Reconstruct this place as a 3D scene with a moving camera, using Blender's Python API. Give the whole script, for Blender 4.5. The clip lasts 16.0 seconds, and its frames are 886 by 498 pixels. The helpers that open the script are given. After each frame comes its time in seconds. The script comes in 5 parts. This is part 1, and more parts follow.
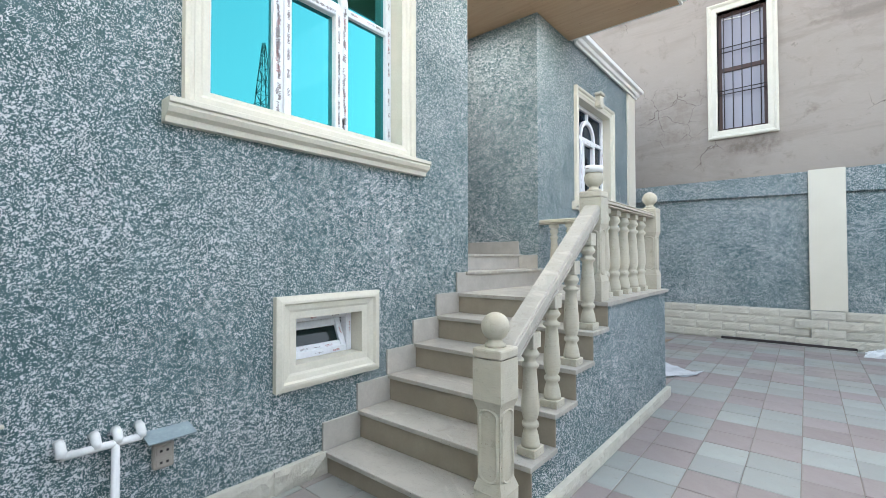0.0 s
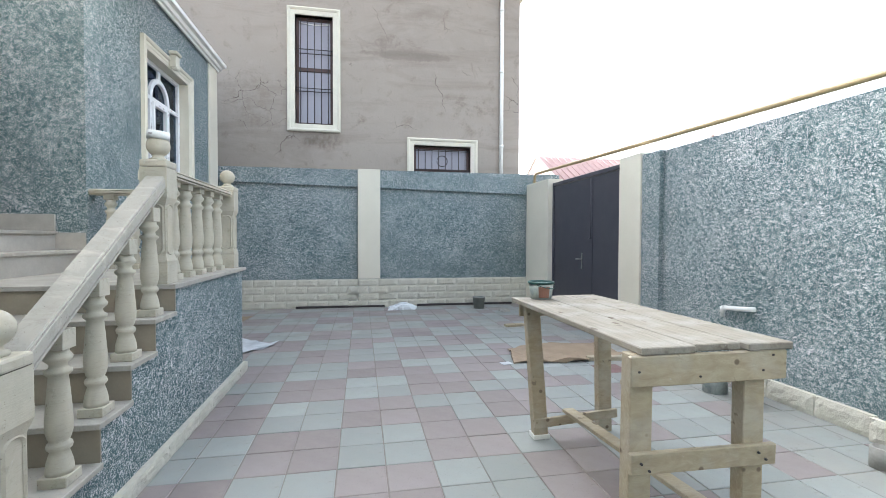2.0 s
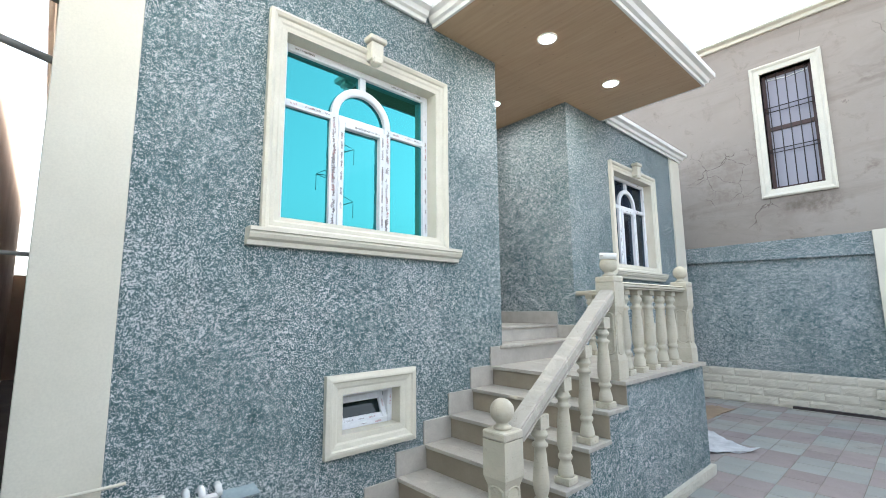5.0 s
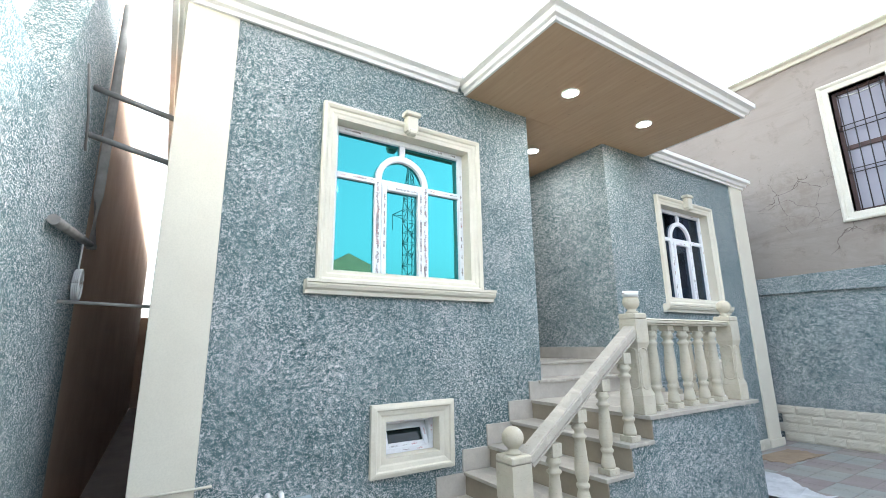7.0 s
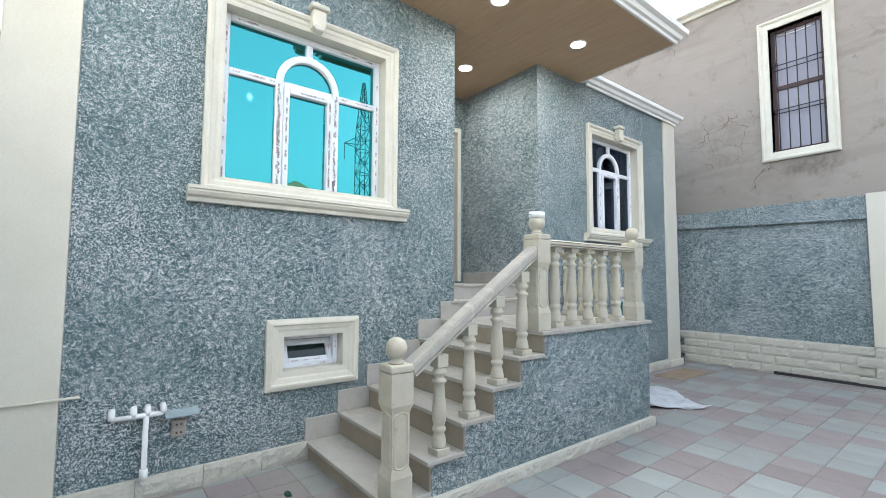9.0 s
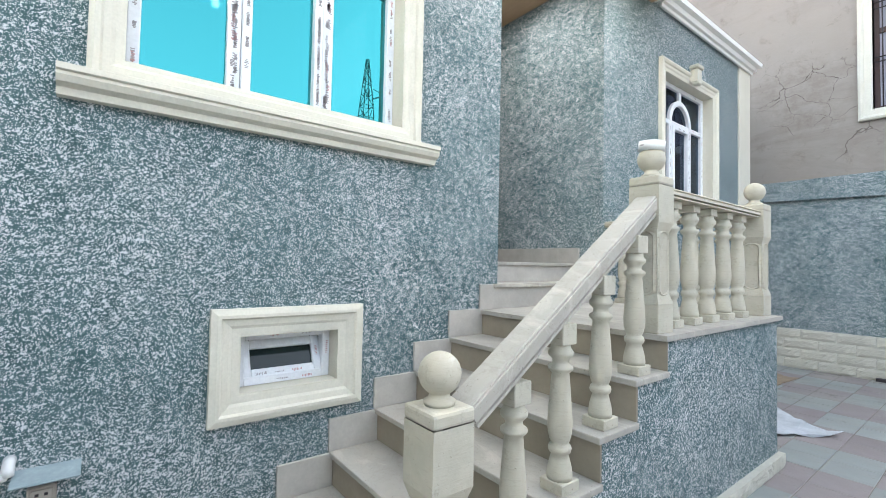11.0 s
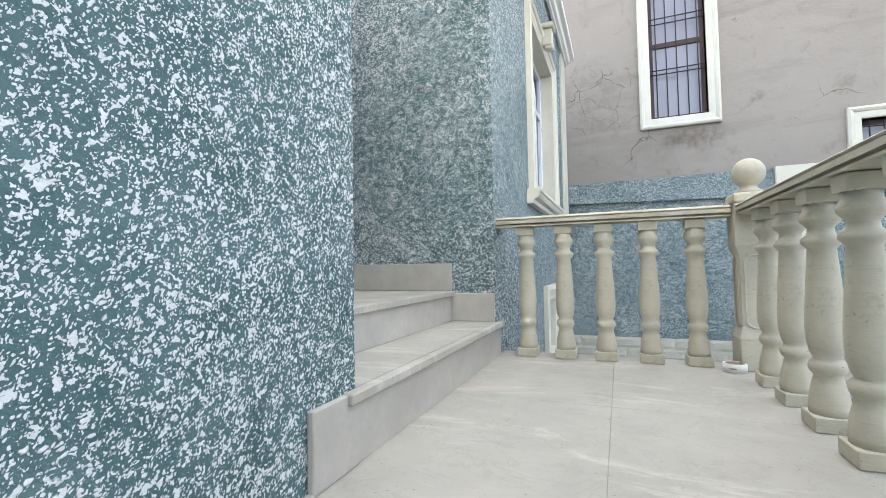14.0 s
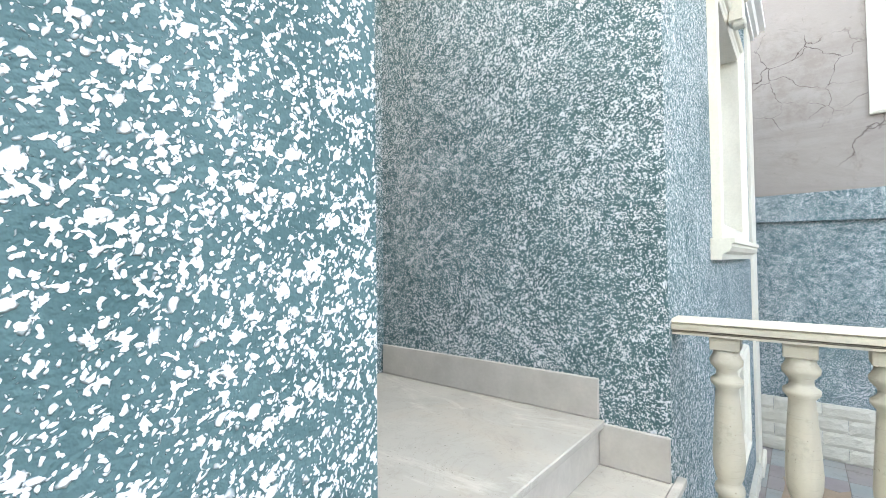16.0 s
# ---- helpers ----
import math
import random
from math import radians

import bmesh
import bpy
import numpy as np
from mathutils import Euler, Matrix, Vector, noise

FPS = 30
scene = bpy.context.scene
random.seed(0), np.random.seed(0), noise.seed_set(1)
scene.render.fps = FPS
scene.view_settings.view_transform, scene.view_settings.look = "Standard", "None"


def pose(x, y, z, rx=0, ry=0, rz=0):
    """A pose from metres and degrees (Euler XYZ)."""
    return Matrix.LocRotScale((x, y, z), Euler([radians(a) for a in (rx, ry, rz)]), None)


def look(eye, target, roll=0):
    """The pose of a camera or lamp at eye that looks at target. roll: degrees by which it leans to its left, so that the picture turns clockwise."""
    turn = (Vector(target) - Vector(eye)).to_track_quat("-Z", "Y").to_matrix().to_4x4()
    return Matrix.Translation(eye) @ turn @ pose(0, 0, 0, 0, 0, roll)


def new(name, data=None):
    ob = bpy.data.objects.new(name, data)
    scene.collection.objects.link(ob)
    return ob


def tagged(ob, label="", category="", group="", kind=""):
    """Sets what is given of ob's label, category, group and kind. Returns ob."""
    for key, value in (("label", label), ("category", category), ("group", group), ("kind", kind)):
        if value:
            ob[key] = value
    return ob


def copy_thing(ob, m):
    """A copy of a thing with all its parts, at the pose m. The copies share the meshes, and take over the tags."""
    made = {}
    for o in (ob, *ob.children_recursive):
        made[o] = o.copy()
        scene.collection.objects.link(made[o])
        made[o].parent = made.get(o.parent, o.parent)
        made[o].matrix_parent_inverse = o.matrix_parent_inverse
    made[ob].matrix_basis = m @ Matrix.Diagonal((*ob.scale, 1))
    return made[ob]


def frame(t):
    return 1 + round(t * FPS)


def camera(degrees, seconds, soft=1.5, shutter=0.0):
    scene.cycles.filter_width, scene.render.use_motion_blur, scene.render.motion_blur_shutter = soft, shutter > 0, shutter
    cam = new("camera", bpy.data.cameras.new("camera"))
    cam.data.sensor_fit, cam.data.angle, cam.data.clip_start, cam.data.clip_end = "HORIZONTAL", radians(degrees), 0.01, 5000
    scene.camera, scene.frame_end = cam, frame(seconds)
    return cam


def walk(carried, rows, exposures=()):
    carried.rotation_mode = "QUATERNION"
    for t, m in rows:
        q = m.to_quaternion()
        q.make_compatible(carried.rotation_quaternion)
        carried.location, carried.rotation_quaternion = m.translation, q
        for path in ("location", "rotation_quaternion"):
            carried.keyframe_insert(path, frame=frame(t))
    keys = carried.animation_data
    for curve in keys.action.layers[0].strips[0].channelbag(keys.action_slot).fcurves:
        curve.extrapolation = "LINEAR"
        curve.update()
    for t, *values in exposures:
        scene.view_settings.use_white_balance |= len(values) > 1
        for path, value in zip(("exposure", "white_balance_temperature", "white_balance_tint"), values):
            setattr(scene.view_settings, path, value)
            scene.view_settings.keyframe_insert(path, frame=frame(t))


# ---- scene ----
cam = camera(90.4, 16.0, soft=0.7)
PATH = [
    (0, (0.059, -0.082, 1.403), (-1.215, 1.459, 1.444), -0.1),
    (0.5, (-0.014, -0.116, 1.392), (-0.852, 1.7, 1.369), -1.3),
    (1, (0.068, -0.093, 1.401), (-0.288, 1.875, 1.354), -0.8),
    (1.5, (0.116, -0.054, 1.384), (0.203, 1.943, 1.334), -0.2),
    (2, (0.157, -0.049, 1.39), (0.522, 1.917, 1.343), 0.2),
    (2.5, (0.225, -0.046, 1.395), (0.835, 1.859, 1.365), 1.6),
    (3, (0.225, -0.046, 1.394), (0.81, 1.866, 1.377), 1.8),
    (3.5, (0.24, -0.08, 1.402), (0.521, 1.9, 1.378), 1.6),
    (4, (0.379, -0.073, 1.46), (-0.008, 1.889, 1.437), 1.4),
    (4.5, (0.463, -0.127, 1.564), (-0.5, 1.621, 1.696), -1.0),
    (5, (0.594, -0.25, 1.643), (-0.874, 1.08, 1.915), -0.5),
    (5.2, (0.658, -0.273, 1.67), (-0.959, 0.871, 1.948), -0.4),
    (7.3, (1.275, -0.193, 1.647), (-0.379, 0.847, 2.078), -0.8),
    (7.5, (1.314, -0.159, 1.643), (-0.318, 0.929, 2.033), -0.6),
    (8, (1.39, -0.027, 1.595), (-0.208, 1.131, 1.914), -0.2),
    (8.5, (1.432, 0.112, 1.556), (-0.157, 1.305, 1.779), -0.1),
    (9, (1.313, 0.23, 1.512), (-0.263, 1.454, 1.647), 0.3),
    (9.5, (1.027, 0.382, 1.499), (-0.537, 1.626, 1.58), 0.7),
    (10, (0.73, 0.541, 1.448), (-0.815, 1.809, 1.521), 1.0),
    (10.2, (0.558, 0.637, 1.453), (-1.03, 1.85, 1.519), 1.2),
    (12.3, (-1.032, 1.344, 1.345), (-2.509, 2.69, 1.434), 0.7),
    (12.5, (-1.266, 1.484, 1.409), (-2.56, 3.007, 1.48), 0.9),
    (13, (-1.499, 1.738, 1.437), (-2.446, 3.498, 1.507), 0.2),
    (13.5, (-1.659, 2.09, 1.516), (-2.39, 3.95, 1.601), -1.0),
    (14, (-1.758, 2.285, 1.583), (-2.501, 4.14, 1.667), -1.0),
    (14.5, (-1.814, 2.446, 1.729), (-2.605, 4.281, 1.812), -1.4),
    (15, (-1.86, 2.622, 1.828), (-2.847, 4.36, 1.892), -1.3),
    (15.5, (-1.937, 2.764, 1.93), (-3.173, 4.334, 2.007), -1.6),
    (16, (-2.034, 2.934, 2.076), (-3.294, 4.486, 2.131), -0.6),
]

EXPOSURES = [(t, e, 6000, 7) for t, e in ((0.0, 2.85), (1.5, 2.65), (3.5, 2.6), (4.5, 2.9), (5.0, 2.8), (7.5, 2.93), (8.3, 2.78), (9.0, 2.76), (10.0, 2.82), (12.5, 3.05), (13.0, 2.97), (13.5, 2.92), (14.5, 3.03), (15.0, 3.1), (16.0, 3.5))]
walk(cam, [(t, look(eye, target, roll)) for t, eye, target, roll in PATH], EXPOSURES)

# ---------------------------------------------------------------- world and light
SUN_EL, SUN_AZ = 29.9, 338.0  # sun behind the neighbour house, which keeps the yard in its shade
world = bpy.data.worlds.new("hazy_sky")
scene.world = world
world.use_nodes = True
wn, wl = world.node_tree.nodes, world.node_tree.links
wn.clear()
sky = wn.new("ShaderNodeTexSky")
sky.sky_type = "NISHITA"
sky.sun_disc = False
sky.sun_elevation = radians(SUN_EL)
sky.sun_rotation = radians(SUN_AZ)
sky.air_density, sky.dust_density, sky.ozone_density = 1.0, 6.0, 1.0
hsv = wn.new("ShaderNodeHueSaturation")
hsv.inputs["Saturation"].default_value = 0.35
bg = wn.new("ShaderNodeBackground")
bg.inputs["Strength"].default_value = 0.15
wout = wn.new("ShaderNodeOutputWorld")
wl.new(sky.outputs[0], hsv.inputs["Color"])
wl.new(hsv.outputs[0], bg.inputs["Color"])
wl.new(bg.outputs[0], wout.inputs[0])

sun_data = bpy.data.lights.new("sun", "SUN")
sun_data.energy = 0.7
sun_data.angle = radians(3.0)
sun_data.color = (1.0, 0.96, 0.91)
sun = new("sun", sun_data)
# Blender's sky: rotation runs from +y towards +x
sdir = Vector((math.sin(radians(SUN_AZ)) * math.cos(radians(SUN_EL)), math.cos(radians(SUN_AZ)) * math.cos(radians(SUN_EL)), math.sin(radians(SUN_EL))))
sun.matrix_world = look(sdir * 40, (0, 0, 0))


# ---------------------------------------------------------------- materials
class Mat:
    """A small node-graph builder over one material."""

    def __init__(self, name):
        self.m = bpy.data.materials.new(name)
        self.m.use_nodes = True
        self.n, self.l = self.m.node_tree.nodes, self.m.node_tree.links
        self.b = self.n["Principled BSDF"]
        self.tc = self.n.new("ShaderNodeTexCoord").outputs["Object"]

    def put(self, socket, value):
        if hasattr(value, "is_output"):
            self.l.new(value, socket)
        else:
            socket.default_value = value

    def noise(self, scale, detail=3.0, rough=0.55, dist=0.0, vec=None):
        t = self.n.new("ShaderNodeTexNoise")
        t.inputs["Scale"].default_value = scale
        t.inputs["Detail"].default_value = detail
        t.inputs["Roughness"].default_value = rough
        t.inputs["Distortion"].default_value = dist
        self.l.new(vec or self.tc, t.inputs["Vector"])
        return t.outputs["Fac"]

    def voronoi(self, scale, feature="F1", vec=None, out="Distance"):
        t = self.n.new("ShaderNodeTexVoronoi")
        t.feature = feature
        t.inputs["Scale"].default_value = scale
        self.l.new(vec or self.tc, t.inputs["Vector"])
        return t.outputs[out]

    def stretch(self, sx, sy, sz):
        t = self.n.new("ShaderNodeMapping")
        t.inputs["Scale"].default_value = (sx, sy, sz)
        self.l.new(self.tc, t.inputs["Vector"])
        return t.outputs[0]

    def ramp(self, fac, stops):
        t = self.n.new("ShaderNodeValToRGB")
        e = t.color_ramp.elements
        while len(e) < len(stops):
            e.new(0.5)
        for k, (p, c) in zip(e, stops):
            k.position = p
            k.color = (c, c, c, 1) if isinstance(c, (int, float)) else (*c, 1)
        self.put(t.inputs[0], fac)
        return t.outputs[0]

    def mix(self, fac, a, b, mode="MIX"):
        t = self.n.new("ShaderNodeMix")
        t.data_type = "RGBA"
        t.blend_type = mode
        self.put(t.inputs[0], fac)
        self.put(t.inputs[6], a if hasattr(a, "is_output") else (*a, 1))
        self.put(t.inputs[7], b if hasattr(b, "is_output") else (*b, 1))
        return t.outputs[2]

    def math(self, op, a, b):
        t = self.n.new("ShaderNodeMath")
        t.operation = op
        self.put(t.inputs[0], a)
        self.put(t.inputs[1], b)
        return t.outputs[0]

    def random(self):
        return self.n.new("ShaderNodeObjectInfo").outputs["Random"]

    def island(self):
        return self.n.new("ShaderNodeNewGeometry").outputs["Random Per Island"]

    def bump(self, height, strength=0.3, distance=0.01):
        t = self.n.new("ShaderNodeBump")
        t.inputs["Strength"].default_value = strength
        t.inputs["Distance"].default_value = distance
        self.l.new(height, t.inputs["Height"])
        self.l.new(t.outputs[0], self.b.inputs["Normal"])

    def done(self, color, rough=0.7, metal=0.0, spec=0.4):
        self.put(self.b.inputs["Base Color"], color if hasattr(color, "is_output") else (*color, 1))
        self.put(self.b.inputs["Roughness"], rough)
        self.b.inputs["Metallic"].default_value = metal
        self.b.inputs["Specular IOR Level"].default_value = spec
        return self.m


def mottled(name, a, b, scale=4.0, fine=60.0, rough=0.75, bump=0.15, dist=0.004, metal=0.0, spec=0.35, vary=0.0):
    """Two-tone surface: broad stains, fine grain and a little relief."""
    k = Mat(name)
    big = k.ramp(k.noise(scale, 4, 0.6), [(0.3, 0.0), (0.7, 1.0)])
    fin = k.noise(fine, 3, 0.6)
    col = k.mix(big, a, b)
    col = k.mix(k.ramp(fin, [(0.35, 0.0), (0.75, 0.35)]), col, tuple(c * 0.72 for c in a))
    if vary:
        col = k.mix(k.ramp(k.random(), [(0.0, 0.0), (1.0, vary)]), col, tuple(c * 0.55 for c in a))
    k.bump(fin, bump, dist)
    return k.done(col, rough, metal, spec)


def splatter(name, base, dark, white):
    """Teal render thrown over with pale stone splashes of two sizes, in uneven clouds."""
    k = Mat(name)
    cloud = k.noise(1.6, 3, 0.6)
    bed = k.mix(k.ramp(k.noise(7.0, 4, 0.65), [(0.3, 0.0), (0.7, 1.0)]), dark, base)
    # ragged coordinates, so that the splashes are not round
    jit = k.n.new("ShaderNodeTexNoise")
    jit.inputs["Scale"].default_value = 70.0
    jit.inputs["Detail"].default_value = 2.0
    k.l.new(k.tc, jit.inputs["Vector"])
    off = k.n.new("ShaderNodeVectorMath")
    off.operation = "MULTIPLY_ADD"
    k.l.new(jit.outputs["Color"], off.inputs[0])
    off.inputs[1].default_value = (0.014, 0.014, 0.014)
    k.l.new(k.tc, off.inputs[2])
    clump = k.math("MULTIPLY", k.math("SUBTRACT", k.noise(30.0, 2, 0.5, 0.0, k.stretch(0.8, 0.8, 1.3)), 0.5), 0.6)
    lift = k.math("ADD", k.math("MULTIPLY", k.math("SUBTRACT", cloud, 0.5), 0.3), clump)

    def splash(scale, lo, hi, rmin, rmax, sx, sy, sz):
        mp = k.n.new("ShaderNodeMapping")
        mp.vector_type = "TEXTURE"
        mp.inputs["Scale"].default_value = (sx, sy, sz)
        mp.inputs["Rotation"].default_value = (0.55 + scale * 0.002, -0.6, 0.1)
        k.l.new(off.outputs[0], mp.inputs["Vector"])
        t = k.n.new("ShaderNodeTexVoronoi")
        t.inputs["Scale"].default_value = scale
        k.l.new(mp.outputs[0], t.inputs["Vector"])
        sep = k.n.new("ShaderNodeSeparateColor")
        k.l.new(t.outputs["Color"], sep.inputs[0])
        r = k.n.new("ShaderNodeMapRange")
        r.inputs["From Min"].default_value = lo
        r.inputs["From Max"].default_value = hi
        r.inputs["To Min"].default_value = rmin
        r.inputs["To Max"].default_value = rmax
        k.l.new(k.math("ADD", sep.outputs[0], lift), r.inputs["Value"])
        return k.ramp(k.math("SUBTRACT", r.outputs[0], t.outputs["Distance"]), [(0.0, 0.0), (0.12, 1.0)])

    m0 = splash(34.0, 0.84, 1.2, 0.0, 0.45, 1.0, 1.2, 0.9)
    m1 = splash(80.0, 0.42, 1.05, 0.0, 0.54, 1.0, 1.4, 0.8)
    m2 = splash(215.0, 0.16, 0.92, 0.0, 0.64, 1.0, 1.5, 0.8)
    # curled strings of finer drops, gathered in clumps
    curl = k.math("ADD", k.noise(106.0, 2, 0.5, 0.5), k.math("MULTIPLY", lift, 0.45))
    m3 = k.ramp(curl, [(0.59, 0.0), (0.618, 1.0)])
    mask = k.math("MAXIMUM", k.math("MAXIMUM", m0, m3), k.math("MAXIMUM", m1, m2))
    col = k.mix(mask, bed, k.mix(k.noise(20.0, 2), white, tuple(c * 0.85 for c in white)))
    k.bump(k.math("ADD", mask, k.math("MULTIPLY", k.noise(150.0, 2), 0.5)), 0.7, 0.009)
    return k.done(col, 0.8, 0.0, 0.25)


TEAL = splatter("teal_splatter_render", (0.106, 0.17, 0.177), (0.054, 0.104, 0.109), (0.75, 0.76, 0.77))
CREAM = mottled("cream_masonry_paint", (0.68, 0.645, 0.545), (0.62, 0.585, 0.49), 1.5, 90, 0.7, 0.1)
MOULD = mottled("cream_moulding", (0.68, 0.645, 0.545), (0.62, 0.585, 0.485), 5, 80, 0.6, 0.12)
WHITE_TRIM = mottled("white_cornice_paint", (0.8, 0.79, 0.76), (0.74, 0.73, 0.7), 2, 70, 0.6, 0.08)


def marble(name, a, b, warm, dirt):
    """Honed limestone slab: broad clouds, warm iron patches, scuffs and faint veins."""
    k = Mat(name)
    col = k.mix(k.ramp(k.noise(3.0, 5, 0.6, 0.6), [(0.3, 0.0), (0.7, 1.0)]), a, b)
    col = k.mix(k.ramp(k.noise(1.7, 4, 0.65, 0.8), [(0.55, 0.0), (0.75, 0.6)]), col, warm)
    vein = k.ramp(k.noise(2.2, 6, 0.7, 2.5), [(0.485, 0.0), (0.5, 1.0), (0.515, 0.0)])
    col = k.mix(k.math("MULTIPLY", vein, 0.3), col, dirt)
    col = k.mix(k.ramp(k.noise(35.0, 4, 0.7), [(0.6, 0.0), (0.78, 0.45)]), col, dirt)
    col = k.mix(k.ramp(k.random(), [(0.0, 0.0), (1.0, 0.22)]), col, dirt)
    streak = k.noise(2.0, 6, 0.7, 1.6, k.stretch(0.55, 1.8, 1.0))
    col = k.mix(k.ramp(streak, [(0.54, 0.0), (0.68, 0.6)]), col, tuple(c * 1.3 for c in a))
    col = k.mix(k.ramp(k.noise(5.5, 6, 0.75, 0.5), [(0.57, 0.0), (0.7, 0.4)]), col, dirt)
    col = k.mix(k.ramp(k.noise(95.0, 2, 0.6), [(0.7, 0.0), (0.73, 0.8)]), col, tuple(c * 0.5 for c in dirt))
    k.bump(k.noise(60.0, 3, 0.6), 0.08, 0.003)
    return k.done(col, k.ramp(k.noise(4.0, 4, 0.6), [(0.3, 0.42), (0.7, 0.7)]), 0.0, 0.35)


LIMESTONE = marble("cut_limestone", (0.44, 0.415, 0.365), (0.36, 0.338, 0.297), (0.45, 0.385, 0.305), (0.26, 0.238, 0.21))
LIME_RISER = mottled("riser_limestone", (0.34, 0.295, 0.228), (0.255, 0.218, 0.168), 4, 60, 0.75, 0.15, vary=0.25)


def turned_stone():
    """Hand-turned soft limestone: tool scratches, handling dirt, yellowish patches and small chips."""
    k = Mat("turned_limestone")
    col = k.mix(k.ramp(k.noise(5.0, 5, 0.65), [(0.3, 0.0), (0.7, 1.0)]), (0.52, 0.485, 0.395), (0.43, 0.4, 0.32))
    col = k.mix(k.ramp(k.noise(2.3, 4, 0.6, 0.5), [(0.5, 0.0), (0.7, 0.6)]), col, (0.4, 0.335, 0.235))
    col = k.mix(k.ramp(k.noise(13.0, 6, 0.75), [(0.56, 0.0), (0.72, 0.5)]), col, (0.23, 0.205, 0.17))
    col = k.mix(k.ramp(k.noise(9.0, 5, 0.7, 1.5), [(0.6, 0.0), (0.7, 0.45)]), col, (0.58, 0.56, 0.51))
    scratch = k.noise(30.0, 3, 0.6, 0.3, k.stretch(0.6, 0.6, 5.0))
    col = k.mix(k.ramp(scratch, [(0.58, 0.0), (0.75, 0.3)]), col, (0.25, 0.22, 0.185))
    chips = k.ramp(k.noise(60.0, 3, 0.6), [(0.68, 0.0), (0.72, 1.0)])
    col = k.mix(k.math("MULTIPLY", chips, 0.6), col, (0.17, 0.145, 0.115))
    k.bump(k.math("SUBTRACT", k.math("ADD", scratch, k.noise(45.0, 4, 0.65)), chips), 0.22, 0.004)
    return k.done(col, 0.8, 0.0, 0.25)


BALUSTER = turned_stone()
RAIL_STONE = marble("weathered_rail_stone", (0.46, 0.43, 0.37), (0.4, 0.375, 0.32), (0.42, 0.36, 0.28), (0.27, 0.245, 0.21))
ROCK = mottled("rock_faced_stone", (0.6, 0.575, 0.495), (0.5, 0.48, 0.405), 6, 45, 0.85, 0.6, 0.012, vary=0.12)
SKIRT = mottled("skirting_marble", (0.5, 0.47, 0.42), (0.4, 0.37, 0.33), 7, 60, 0.55, 0.1, vary=0.2)
UPVC = mottled("white_upvc", (0.8, 0.81, 0.83), (0.76, 0.77, 0.8), 8, 60, 0.35, 0.02)
FILM_PRINT = mottled("film_print_grey", (0.22, 0.2, 0.2), (0.45, 0.42, 0.43), 40, 90, 0.6, 0.0)
FILM_RED = mottled("film_print_red", (0.5, 0.25, 0.25), (0.55, 0.35, 0.35), 40, 90, 0.6, 0.0)
GATE = mottled("dark_grey_steel", (0.045, 0.045, 0.06), (0.06, 0.058, 0.072), 3, 80, 0.45, 0.05, spec=0.5)
STEEL = mottled("brushed_steel", (0.55, 0.54, 0.52), (0.45, 0.44, 0.42), 20, 90, 0.35, 0.05, metal=1.0)
IRON = mottled("black_iron", (0.03, 0.027, 0.03), (0.045, 0.035, 0.035), 8, 60, 0.5, 0.1)
BROWN_FRAME = mottled("brown_window_frame", (0.08, 0.045, 0.04), (0.06, 0.035, 0.03), 8, 60, 0.5, 0.05)
GASPIPE = mottled("yellow_gas_paint", (0.46, 0.34, 0.18), (0.36, 0.27, 0.15), 5, 50, 0.5, 0.1)
PPR = mottled("white_plastic_pipe", (0.78, 0.78, 0.77), (0.7, 0.7, 0.69), 9, 60, 0.4, 0.05)
OLD_PIPE = mottled("weathered_pipe", (0.3, 0.29, 0.27), (0.18, 0.17, 0.16), 8, 40, 0.7, 0.3)
GREY_METAL = mottled("splashed_grey_metal", (0.25, 0.31, 0.33), (0.35, 0.42, 0.44), 14, 60, 0.6, 0.2)
BEIGE_PLASTIC = mottled("beige_socket_plastic", (0.42, 0.38, 0.33), (0.36, 0.32, 0.28), 14, 60, 0.6, 0.1)
CARDBOARD = mottled("brown_cardboard", (0.34, 0.26, 0.185), (0.25, 0.185, 0.13), 4, 50, 0.85, 0.1)
PAPER = mottled("white_sheet", (0.58, 0.6, 0.63), (0.38, 0.4, 0.43), 7, 40, 0.6, 0.2)
BAG = mottled("white_plastic_bag", (0.72, 0.75, 0.77), (0.6, 0.63, 0.65), 8, 40, 0.4, 0.4, 0.01)
BUCKET = mottled("grey_mortar_bucket", (0.17, 0.18, 0.17), (0.24, 0.25, 0.23), 10, 40, 0.7, 0.3)
PAIL = mottled("splashed_white_pail", (0.45, 0.48, 0.46), (0.2, 0.25, 0.24), 22, 50, 0.5, 0.2)
PAIL_RED = mottled("pail_red_label", (0.27, 0.13, 0.09), (0.2, 0.1, 0.07), 18, 50, 0.5, 0.2)
GREEN_LID = mottled("dark_green_plastic", (0.015, 0.06, 0.052), (0.03, 0.09, 0.08), 14, 50, 0.5, 0.2)
TAPE = mottled("tape_roll", (0.8, 0.8, 0.78), (0.72, 0.72, 0.7), 14, 50, 0.4, 0.05)
# near-black colour standing in for the shade of unlit rooms
ROOM_SHADE = mottled("painted_room_shade", (0.03, 0.03, 0.035), (0.02, 0.02, 0.022), 2, 30, 0.9, 0.1)
INSIDE = mottled("inner_plaster", (0.35, 0.34, 0.32), (0.3, 0.29, 0.27), 2, 30, 0.9, 0.1)
CURTAIN = mottled("pale_curtain", (0.55, 0.53, 0.58), (0.42, 0.41, 0.46), 3, 30, 0.9, 0.1)
ALLEY_BROWN = mottled("raw_brown_plaster", (0.48, 0.355, 0.26), (0.36, 0.26, 0.185), 1.2, 25, 0.9, 0.3, 0.01)
